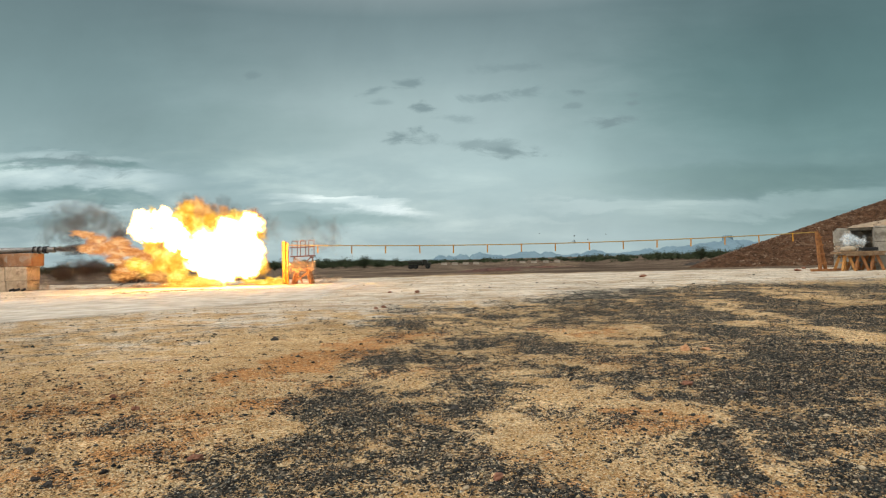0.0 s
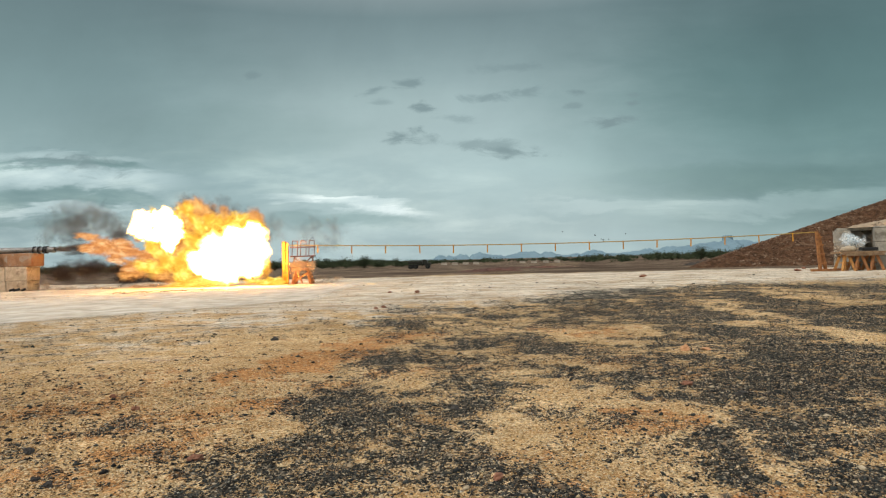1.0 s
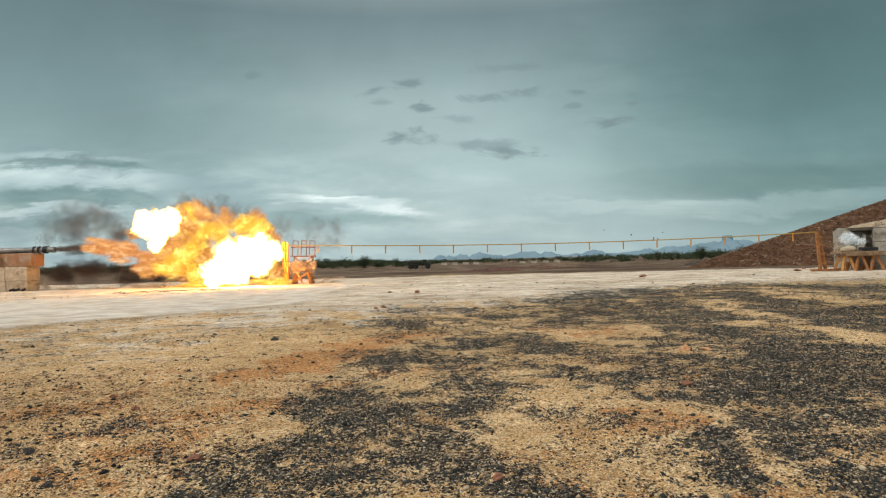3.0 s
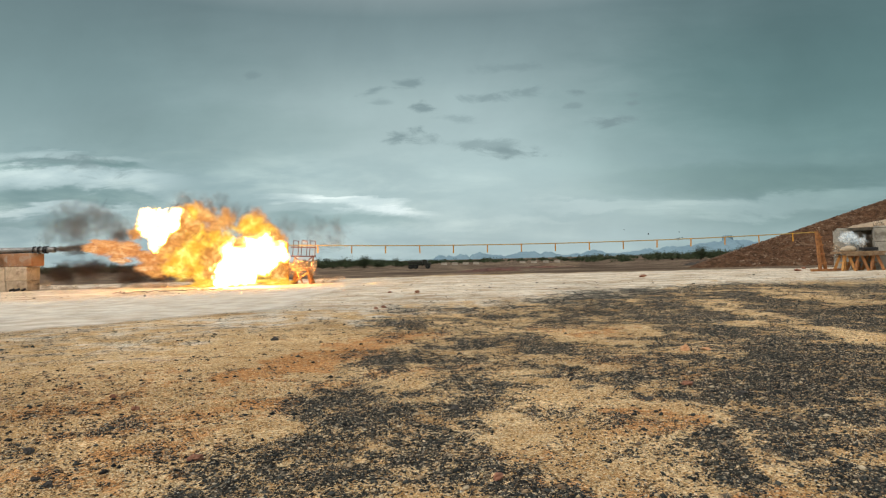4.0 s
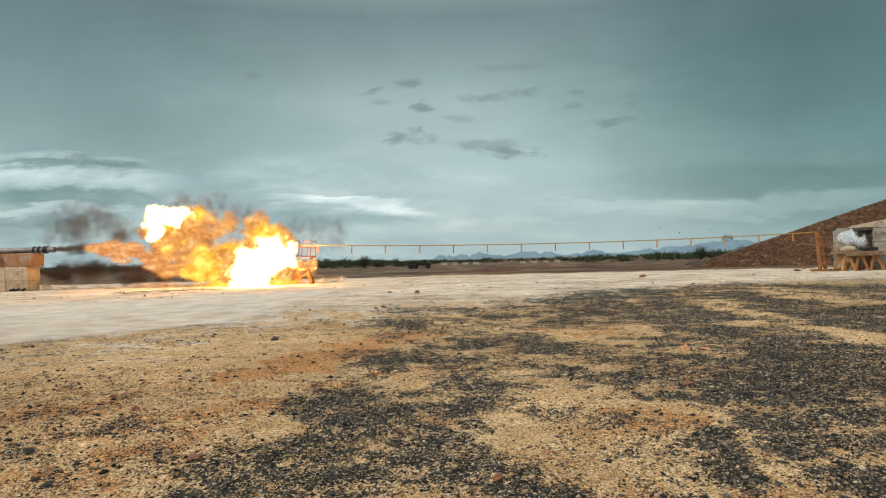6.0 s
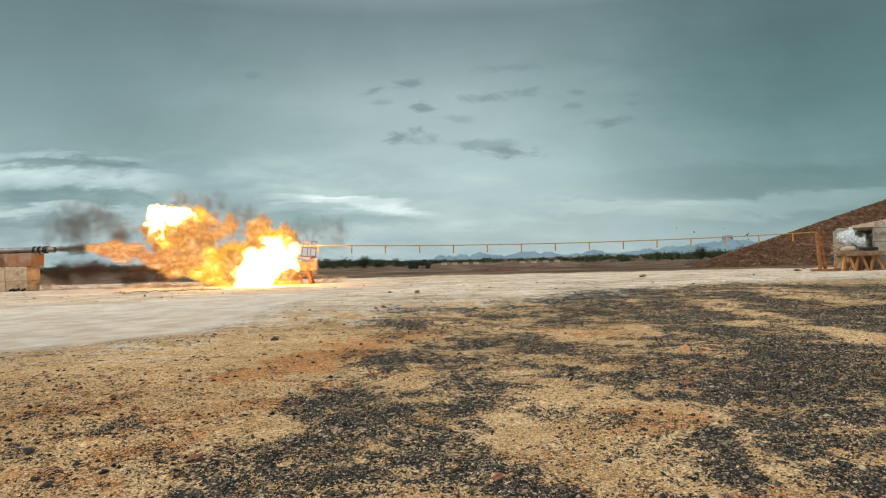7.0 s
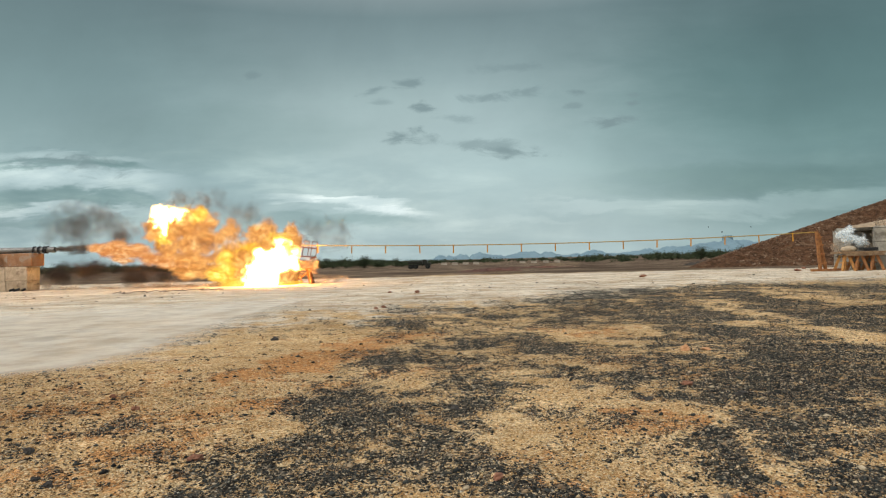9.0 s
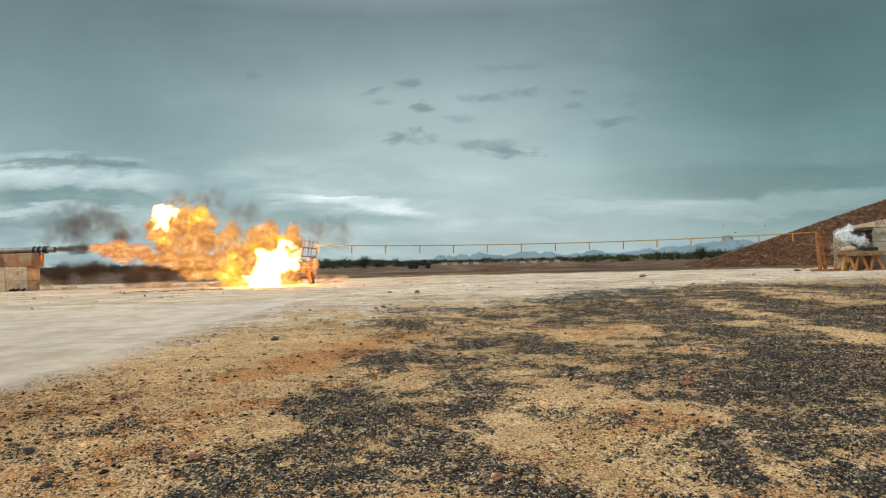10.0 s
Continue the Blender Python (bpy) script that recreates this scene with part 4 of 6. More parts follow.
def berm_stones():
    rng = np.random.default_rng(9)
    k = 14000
    x, y = rng.uniform(19, 42, k), rng.uniform(39.5, 54, k)
    berm = bpy.data.objects["berm"]
    pts = np.empty(len(berm.data.vertices) * 3, dtype=np.float32)
    berm.data.vertices.foreach_get("co", pts)
    grid = pts.reshape(240, 330, 3)
    i, j = np.clip(((y - 38) / 32 * 239).round().astype(int), 0, 239), np.clip(((x - 14) / 56 * 329).round().astype(int), 0, 329)
    z = grid[i, j, 2]
    keep = z > 0.05
    x, y, z = grid[i, j, 0][keep] + rng.uniform(-0.08, 0.08, keep.sum()), grid[i, j, 1][keep], z[keep]
    k = len(x)
    s = 0.014 * 4.0 ** (rng.random(k) ** 1.8)
    bm = bmesh.new()
    bmesh.ops.create_icosphere(bm, subdivisions=1, radius=1.0)
    unit = np.array([v.co[:] for v in bm.verts])
    tri = np.array([[v.index for v in f.verts] for f in bm.faces])
    bm.free()
    p = unit[None] * (1 + (rng.random((k, len(unit), 1)) - 0.5) * 0.8) * (s[:, None] * np.stack([1 + rng.random(k), 1 + rng.random(k), 0.6 + 0.5 * rng.random(k)], 1))[:, None]
    p = p + np.stack([x, y, z], 1)[:, None]
    faces = (tri[None] + (np.arange(k) * len(unit))[:, None, None]).reshape(-1, 3)
    tagged(raw_mesh("berm_stones", p.reshape(-1, 3), faces, BERM_STONE), "brown stones strewn over the berm slope", "stones", kind="stuff")


def berm_stone_material():
    m, n = material("berm_stone")
    r = n.make("ShaderNodeNewGeometry").outputs["Random Per Island"]
    col = n.ramp(r, [(0.0, (0.05, 0.028, 0.018)), (0.5, (0.12, 0.066, 0.04)), (0.8, (0.20, 0.125, 0.08)), (1.0, (0.34, 0.25, 0.18))])
    finish(n, col, 0.9, n.bump(n.noise(n.coord("Object"), 12, 4, 0.7), 0.5, 0.03), spec=0.15)
    return m


BERM_STONE = berm_stone_material()
berm_stones()


def target_bay():
    bay = thing("target_bay", (18.2, 28.6, 0), "grey concrete block target bay with a dark opening and earth roof", "bunker", turn=-30)
    rnd = random.Random(8)

    def stack(x0, x1, y0, y1, top, nm):
        z = 0.0
        k = 0
        while z < top - 0.05:
            h = min(0.62, top - z)
            bm = bmesh.new()
            add_box(bm, (x1 - x0 - 0.01 * (k % 2), y1 - y0, h - 0.012), ((x0 + x1) / 2 + rnd.uniform(-0.015, 0.015), (y0 + y1) / 2, z + h / 2), bevel=0.03)
            bmesh.ops.subdivide_edges(bm, edges=[e for e in bm.edges if e.calc_length() > 0.3], cuts=4, use_grid_fill=True)
            for v in bm.verts:
                v.co += noise.noise_vector(v.co * 4) * 0.015
            part(nm, bm, GREY_CONCRETE, bay)
            z += h
            k += 1
    stack(-0.42, 0.26, 0.9, 1.6, 1.80, "pillar_block")
    stack(1.10, 2.05, 0.0, 1.2, 1.95, "wall_block")
    stack(2.07, 3.2, 0.0, 1.2, 1.95, "wall_block")
    stack(0.10, 0.75, 1.65, 3.0, 1.80, "side_block")
    stack(0.76, 3.2, 3.02, 3.6, 1.80, "back_block")
    bm = bmesh.new()
    add_box(bm, (3.0, 2.5, 0.13), (1.2, 2.25, 1.87), bevel=0.02)
    part("roof_slab", bm, GREY_CONCRETE, bay)
    bm = bmesh.new()
    bmesh.ops.create_grid(bm, x_segments=60, y_segments=24, size=1)
    for v in bm.verts:
        u, w = v.co.x, v.co.y
        rise = 0.06 + 0.50 * min(1.0, (u + 1) * 0.75) * (1 - 0.7 * max(0, -w) ** 2)
        rim = min(1.0, (1 - abs(u)) * 8, (1 - abs(w)) * 6)
        v.co = Vector((2.1 + 2.0 * u, 2.35 + 1.5 * w, 1.93 + rise * rim + 0.07 * noise.noise(Vector((u * 9, w * 6, 0))) * rim))
    part("earth_cap", bm, SAND_CAP, bay, "sand and rubble heaped on the roof", True)


SAND_CAP = plain("sand_cap", (0.26, 0.19, 0.125), (0.42, 0.32, 0.22), 2.0, 0.95, bump=0.8, dist=0.04)
target_bay()


def trestle_table():
    table = thing("target_table", (18.2, 27.75, 0), "rough timber table on splayed orange trestles before the target bay", "table")
    bm = bmesh.new()
    add_box(bm, (2.0, 0.75, 0.09), (0, 0, 0.80), bevel=0.012)
    part("tabletop", bm, PALE_WOOD, table, "grey weathered plank top")
    bm = bmesh.new()
    add_beam(bm, (-0.75, -0.3, 0.70), (0.9, -0.3, 0.70), 0.10, 0.14)
    part("apron", bm, PALE_WOOD, table)
    # lighter timber on the left trestle; the others' shade is put into colour
    for x, mat in ((-0.62, LIGHTER_WOOD), (-0.05, ORANGE_WOOD), (0.62, ORANGE_WOOD)):
        for s in (-1, 1):
            for d in (-0.3, 0.3):
                bm = bmesh.new()
                add_beam(bm, (x + s * 0.28, d, 0.0), (x + s * 0.07, d * 0.6, 0.68), 0.11, 0.09)
                part("leg", bm, mat, table)
        bm = bmesh.new()
        add_beam(bm, (x - 0.17, 0, 0.35), (x + 0.17, 0, 0.35), 0.05, 0.04)
        part("stretcher", bm, mat, table)
    bm = bmesh.new()
    bmesh.ops.create_icosphere(bm, subdivisions=3, radius=0.5)
    for v in bm.verts:
        v.co = Vector((v.co.x * 0.6, v.co.y * 0.6, v.co.z * 0.3)) * (1 + 0.25 * noise.noise(v.co * 4))
    ob = link("sandbag", bm, CHALK_DUST, smooth=True)
    ob.matrix_basis = pose(17.75, 27.7, 0.94)
    tagged(ob, "dusty tan sandbag on the timber table", "sandbag")
    bm = bmesh.new()
    add_box(bm, (0.62, 0.4, 0.16), (0, 0, 0.08), bevel=0.02)
    ob = link("steel_plate_block", bm, BLACK_STEEL)
    ob.matrix_basis = pose(18.65, 27.75, 0.85)
    tagged(ob, "dark steel block lying on the timber table", "steel block")


trestle_table()


# ---- distance: scrub, truck, barriers, heaps, mountains ----
def ground_at(x, y):
    return float(level(np.array([float(x)]), np.array([float(y)]))[0])


def leaf_cloud(rng, centre, radius, count, size):
    """Loose quads gathered in a handful of clumps."""
    k = max(5, count // 45)
    cl = rng.normal(size=(k, 3)) * 0.42
    cl[:, 2] = np.abs(cl[:, 2]) * 0.9 - 0.25
    pick = rng.integers(0, k, count)
    p = cl[pick] + rng.normal(size=(count, 3)) * 0.20
    p = p * np.array(radius) + np.array(centre)
    u = rng.normal(size=(count, 3))
    u /= np.linalg.norm(u, axis=1)[:, None]
    w = np.cross(u, rng.normal(size=(count, 3)))
    w /= np.linalg.norm(w, axis=1)[:, None]
    s = size * (0.6 + 0.8 * rng.random((count, 1)))
    return np.stack([p - u * s, p + w * s * 0.6, p + u * s, p - w * s * 0.6], 1).reshape(-1, 3)


def desert_tree(seed, tall, wide):
    rng = np.random.default_rng(seed)
    tree = thing("desert_tree", (0, 0, 0), "bushy dark green desert tree at the edge of the range", "tree", "trees at the range edge")
    bm = bmesh.new()
    for k in range(4):
        a = k * 1.7 + seed
        m = Vector((0.2 * wide * math.cos(a), 0.2 * wide * math.sin(a), tall * 0.35))
        add_bar(bm, (0, 0, -0.3), m, 0.12, 6, 0.08)
        add_bar(bm, m, m * 1.9 + Vector((0, 0, tall * 0.1)), 0.08, 5, 0.03)
    part("trunk", bm, BARK, tree)
    v = leaf_cloud(rng, (0, 0, tall * 0.38), (wide * 0.65, wide * 0.65, tall * 0.55), 3000, 0.11)
    crown = raw_mesh("crown", v, np.arange(len(v)).reshape(-1, 4), LEAF)
    crown.parent = tree
    return tree


def scrub_belt():
    rng = np.random.default_rng(12)
    verts = []
    for k in range(900):
        y = rng.uniform(165, 330)
        x = rng.uniform(-0.75, 0.62) * y if k % 3 else rng.uniform(-0.75, 0.0) * y
        if -0.02 < x / y < 0.21 and y < 222:
            continue
        gap = 0.5 + 0.5 * math.sin(x * 0.06 + 1.0) * math.sin(x * 0.023)
        h = rng.uniform(1.2, 2.3) + 1.6 * gap * rng.random() + (0.8 if x < -20 else 0) + (1.0 if 50 < x < 130 else 0)
        w = h * rng.uniform(0.9, 1.7)
        verts.append(leaf_cloud(rng, (x, y, ground_at(x, y) + h * 0.42), (w * 0.7, w * 0.7, h * 0.45), 120, 0.22))
    v = np.concatenate(verts)
    ob = raw_mesh("desert_scrub", v, np.arange(len(v)).reshape(-1, 4), LEAF)
    tagged(ob, "low belt of grey-green desert scrub along the horizon", "scrub", kind="stuff")


scrub_belt()
TREES = [desert_tree(1, 3.6, 3.6), desert_tree(2, 2.9, 4.4), desert_tree(3, 4.2, 3.2)]
SPOTS = [(-0.601, 0.006, 190, 1.2), (-0.567, 0.005, 185, 1.0), (-0.522, 0.004, 190, 0.9), (-0.174, 0.004, 175, 0.8), (-0.154, 0.004, 182, 0.95), (-0.125, 0.003, 170, 0.95), (-0.104, 0.003, 180, 0.7),
         (-0.191, 0.005, 180, 0.85), (-0.075, 0.002, 190, 0.75), (-0.267, 0.002, 170, 0.8), (-0.065, 0.002, 186, 0.6), (0.340, 0.001, 190, 0.8), (0.362, 0.000, 190, 0.95), (0.385, -0.001, 195, 0.9),
         (0.407, 0.001, 180, 1.1), (0.427, 0.002, 182, 0.95), (0.447, 0.003, 178, 1.1), (0.470, 0.005, 180, 0.95), (0.487, 0.006, 176, 1.1)]
for k, (sx, sz, dist, size) in enumerate(SPOTS):
    src = TREES[k % 3]
    m = pose(sx * dist, dist, ground_at(sx * dist, dist) , 0, 0, k * 77)
    t = src if k < 3 else copy_thing(src, m)
    t.matrix_basis = m
    t.scale = (size, size, size)


def truck():
    car = thing("cargo_truck", (-5.2, 136, ground_at(-5.2, 136)), "dark military cargo truck parked far out on the range", "truck", turn=-4)
    bm = bmesh.new()
    add_box(bm, (3.0, 1.9, 0.55), (-0.75, 0, 1.32), bevel=0.05)
    part("cargo_bed", bm, OLIVE, car)
    bm = bmesh.new()
    vs = add_box(bm, (1.15, 1.8, 1.0), (1.42, 0, 1.40), bevel=0.06)
    for v in vs:
        if v.co.z > 1.6 and v.co.x > 1.6:
            v.co.x -= 0.3
    part("cab", bm, OLIVE, car)
    bm = bmesh.new()
    add_box(bm, (0.7, 1.7, 0.55), (2.2, 0, 1.05), bevel=0.08)
    part("bonnet", bm, OLIVE, car)
    bm = bmesh.new()
    add_box(bm, (4.6, 0.9, 0.2), (0.1, 0, 0.85), bevel=0.03)
    part("chassis", bm, BLACK_STEEL, car)
    for k in range(4):
        bm = bmesh.new()
        add_box(bm, (0.05, 1.95, 0.5), (-2.1 + 0.9 * k, 0, 1.68), bevel=0.01)
        part("stake", bm, OLIVE, car)
    for x in (-1.8, -0.75, 1.85):
        for s in (-1, 1):
            bm = bmesh.new()
            bmesh.ops.create_cone(bm, cap_ends=True, segments=20, radius1=0.48, radius2=0.48, depth=0.3, matrix=pose(x, s * 0.85, 0.48, 90, 0, 0))
            bmesh.ops.bevel(bm, geom=[e for e in bm.edges if abs(e.verts[0].co.y - e.verts[1].co.y) < 0.01], offset=0.05, segments=2, affect="EDGES")
            wheel = part("wheel", bm, RUBBER, car)
            bm = bmesh.new()
            bmesh.ops.create_cone(bm, cap_ends=True, segments=14, radius1=0.22, radius2=0.18, depth=0.06, matrix=pose(x, s * 1.02, 0.48, 90, 0, 0))
            part("rim", bm, OLIVE, wheel)


truck()


def barriers():
    bm = bmesh.new()
    prof = [(-0.3, 0), (-0.3, 0.12), (-0.14, 0.32), (-0.1, 0.82), (0.1, 0.82), (0.14, 0.32), (0.3, 0.12), (0.3, 0)]
    ends = [[bm.verts.new((x, p, z)) for p, z in prof] for x in (-0.95, 0.95)]
    bm.faces.new(ends[0])
    bm.faces.new(reversed(ends[1]))
    for i in range(8):
        bm.faces.new((ends[0][i], ends[1][i], ends[1][(i + 1) % 8], ends[0][(i + 1) % 8]))
    bmesh.ops.recalc_face_normals(bm, faces=bm.faces)
    first = tagged(link("road_barrier", bm, TAN_BARRIER), "pale concrete road barrier far out on the range", "barrier", "row of road barriers")
    for k, (sx, dist) in enumerate(((0.001, 205), (0.018, 205), (0.035, 206), (0.052, 206), (0.125, 215), (0.143, 215), (0.162, 216), (0.180, 216))):
        m = pose(sx * dist, dist, ground_at(sx * dist, dist) - 0.05, 0, 0, 6 * math.sin(k))
        o = first if k == 0 else copy_thing(first, m)
        o.matrix_basis = m


barriers()


def heap(at, size, label, mat, seed):
    bm = bmesh.new()
    bmesh.ops.create_grid(bm, x_segments=60, y_segments=16, size=1)
    for v in bm.verts:
        x, y = v.co.x, v.co.y
        h = max(0, 1 - x * x) ** 0.6 * max(0, 1 - y * y) * (0.6 + 0.8 * abs(noise.noise(Vector((x * 6 + seed, y * 2, 0)))))
        v.co = Vector((x * size[0], y * size[1], h * size[2] - 0.04))
    ob = link("earth_heap", bm, mat, smooth=True)
    ob.matrix_basis = pose(at[0], at[1], ground_at(*at))
    tagged(ob, label, "earth heap")


HEAP_EARTH = plain("dark_red_earth", (0.06, 0.022, 0.014), (0.14, 0.055, 0.035), 1.2, 0.95, bump=0.8, dist=0.05)
SCORCHED = plain("scorched_earth", (0.022, 0.018, 0.015), (0.06, 0.045, 0.036), 1.2, 0.95, bump=0.8, dist=0.05)
heap((23.5, 52.0), (3.6, 1.6, 0.6), "low heap of dark scorched earth before the berm", SCORCHED, 1)
heap((3.4, 47.0), (2.6, 2.0, 0.22), "low spread of dark red earth beside the track", HEAP_EARTH, 2)
heap((8.0, 78.0), (4.5, 4.0, 0.25), "low spread of dark red earth beside the track", HEAP_EARTH, 3)
heap((13.0, 90.0), (6.0, 3.0, 0.35), "low spread of dark red earth beside the track", HEAP_EARTH, 4)


def mountains():
    # along the range (slope from the eye), height of the top (slope), steepness
    peaks = [(0.017, 0.009, 0.16), (0.059, 0.012, 0.35), (0.097, 0.007, 0.15), (0.133, 0.012, 0.22), (0.161, 0.008, 0.14), (0.238, 0.011, 0.26),
             (0.300, 0.009, 0.25), (0.327, 0.010, 0.2), (0.363, 0.015, 0.3), (0.387, 0.016, 0.26), (0.429, 0.022, 0.25), (0.450, 0.022, 0.2), (0.477, 0.020, 0.2), (0.550, 0.018, 0.2), (0.640, 0.024, 0.2)]
    far = 3900.0
    us, vs = np.linspace(-0.03, 0.75, 1100), np.linspace(-1, 1, 15)
    verts = []
    for w in vs:
        prof = np.full_like(us, -0.004)
        for c, h, s in peaks:
            prof = np.maximum(prof, h - s * np.abs(us - c) * (1 + 0.3 * np.sin(us * 300 + c * 50)))
        prof = prof + (lumps(us * 100, us * 0 + w * 0.6, 0.9, 77, 6) - 0.5) * 0.009
        h = np.maximum(prof * far * (1 - abs(w) ** 1.5), -0.012 * far) - 3
        verts.append(np.stack([us * far, np.full_like(us, far) + w * 260, h], 1))
    n1 = len(us)
    idx = np.arange(n1 * len(vs)).reshape(len(vs), n1)
    faces = np.stack([idx[:-1, :-1], idx[:-1, 1:], idx[1:, 1:], idx[1:, :-1]], -1).reshape(-1, 4)
    ob = raw_mesh("mountain_range", np.concatenate(verts), faces, HAZE_TINTED_ROCK, True)
    tagged(ob, "hazy blue desert mountains with a flat-topped butte", "mountains", kind="structure")


BUTTE = (0.450, 0.028)
mountains()


def butte():
    """Flat-topped rock on the skyline."""
    bm = bmesh.new()
    rings = []
    for r, z in ((46, 20), (37, 66), (31, 84), (30, 101), (23, 109)):
        rings.append([bm.verts.new((r * math.cos(a) * (1 + 0.08 * math.sin(5 * a + z)), r * math.sin(a), z)) for a in np.linspace(0, 2 * math.pi, 21)[:-1]])
    for r0, r1 in zip(rings, rings[1:]):
        for i in range(20):
            bm.faces.new((r0[i], r0[(i + 1) % 20], r1[(i + 1) % 20], r1[i]))
    bm.faces.new(rings[-1])
    ob = link("butte", bm, HAZE_TINTED_ROCK, smooth=True)
    ob.matrix_basis = pose(BUTTE[0] * 3930, 3930, 0)
    tagged(ob, "hazy blue flat-topped butte on the skyline", "butte", kind="structure")


butte()


# ---- muzzle blast: glowing and smoky gas in rigid billows that drift, merge and part ----
def billow(seed, count, disc, tight=0.42):
    """A lumpy cloud of soft-edged wisps turned every way, gathered about nine lobes.
    'fade' falls from 1 in the middle of a wisp to 0 at its rim; 'core' rises towards the cloud's middle."""
    rng = np.random.default_rng(seed + 100)
    bm = bmesh.new()
    for key in ("core", "fade"):
        bm.verts.layers.float.new(key)
    heat, fade = bm.verts.layers.float["core"], bm.verts.layers.float["fade"]
    lobes = rng.normal(size=(9, 3))
    lobes = lobes / np.linalg.norm(lobes, axis=1)[:, None] * rng.uniform(0.30, 0.62, (9, 1))
    for k in range(count):
        g = rng.normal(size=3)
        p = Vector(lobes[k % 9] + g / np.linalg.norm(g) * tight * rng.random() ** 0.5)
        h = max(0.0, min(1.0, 1.1 - p.length))
        u = Vector(rng.normal(size=3)).normalized()
        w = u.cross(Vector(rng.normal(size=3))).normalized()
        s = disc * rng.uniform(0.55, 1.3)
        mid = bm.verts.new(p)
        mid[heat], mid[fade] = h, 1.0
        rim = []
        for a in range(8):
            r = s * rng.uniform(0.75, 1.2)
            v = bm.verts.new(p + u * (r * math.cos(a * 0.7854)) + w * (r * math.sin(a * 0.7854)))
            v[heat], v[fade] = h * 0.7, 0.0
            rim.append(v)
        for a in range(8):
            bm.faces.new((mid, rim[a], rim[(a + 1) % 8]))
    me = bpy.data.meshes.new("billow")
    bm.to_mesh(me)
    bm.free()
    me.shade_smooth()
    return me


HOT = [billow(k, 210, 0.30, 0.36) for k in range(4)]
SOFT = [billow(k + 10, 190, 0.34) for k in range(5)]
THIN = [billow(k + 20, 110, 0.42) for k in range(5)]
KEYED = []


def gas(parent, name, mat, meshes, places, size, k, times=None, label=""):
    """One billow under its cloud: where it is at even steps of the clip, and its half axes."""
    me = meshes[k % len(meshes)]
    key = me.name + mat.name
    if key not in SKINS:
        SKINS[key] = me.copy()
        SKINS[key].materials.clear()
        SKINS[key].materials.append(mat)
    ob = new(name, SKINS[key])
    ob.parent = parent
    ob.scale = size if isinstance(size, tuple) else (size, size * 0.9, size)
    base = Vector(parent.location)
    if len(places) == 1:
        places = places * 2
    times = times or [10.0 * i / (len(places) - 1) for i in range(len(places))]
    spin = ((k * 53) % 40) - 20
    long = isinstance(size, tuple) and max(size) > 1.35 * min(size)
    start = 0 if long else (k * 97) % 360
    rows = [(t, Matrix.Translation(Vector(p) - base) @ pose(0, 0, 0, 0, (0 if long else start) + spin * (0.1 if long else 0.5) * t / 10, 0)) for t, p in zip(times, places)]
    KEYED.append((ob, rows))
    ob.matrix_basis = rows[0][1] @ Matrix.Diagonal((*ob.scale, 1))
    if label:
        tagged(ob, label)
    return ob


SKINS = {}
fire = thing("muzzle_fireball", (-10.5, 28, 0), "roiling white, yellow and orange fireball thrown from the gun muzzle", "fireball")
# white-hot heart beside the rack, shrinking as its billows run together and sink behind the yellow
for k, (size, *places) in enumerate([
        (0.98, (-8.32, 26.2, 1.87), (-7.91, 26.2, 1.3), (-7.45, 26.2, 1.2), (-7.11, 26.5, 1.14), (-7.57, 28.6, 1.21)),
        (1.00, (-9.05, 26.1, 1.1), (-8.64, 26.1, 1.02), (-7.89, 26.1, 0.93), (-7.46, 26.2, 0.78), (-7.38, 26.6, 0.72)),
        (0.95, (-9.69, 26.2, 1.63), (-8.81, 26.2, 1.18), (-8.25, 26.2, 1.03), (-7.7, 26.4, 0.69), (-8.03, 28.4, 0.61)),
        (0.88, (-9.94, 26.1, 0.98), (-9.47, 26.2, 0.83), (-8.63, 26.2, 0.71), (-8.1, 26.3, 0.51), (-8.32, 28.5, 0.46)),
        (0.90, (-8.12, 26.1, 0.89), (-7.75, 26.1, 0.92), (-7.19, 26.1, 1.05), (-6.94, 26.4, 0.9), (-7.54, 28.3, 0.95)),
        (0.75, (-8.16, 26.3, 2.48), (-7.75, 26.3, 1.67), (-7.05, 26.3, 1.56), (-6.72, 26.3, 1.41), (-6.75, 26.4, 1.27)),
        (0.70, (-8.96, 26.3, 2.32), (-8.32, 26.3, 1.55), (-7.8, 26.3, 1.44), (-7.17, 26.4, 1.43), (-6.88, 26.5, 0.81)),
        (0.70, (-10.29, 26.3, 1.5), (-9.84, 26.3, 0.55), (-8.95, 26.3, 0.44), (-8.34, 26.3, 0.33), (-7.82, 26.3, 0.31)),
        (0.55, (-9.47, 26.2, 0.64), (-9.1, 26.2, 0.49), (-8.35, 26.2, 0.33), (-7.61, 26.2, 0.27), (-7.23, 26.2, 0.26)),
        (0.55, (-7.91, 26.2, 1.58), (-7.3, 26.2, 1.43), (-6.75, 26.2, 1.18), (-6.54, 26.3, 0.85), (-6.57, 26.4, 0.94))]):
    gas(fire, "white_flame", WHITE_FIRE, HOT, places, size, k, label="white-hot burning gas")
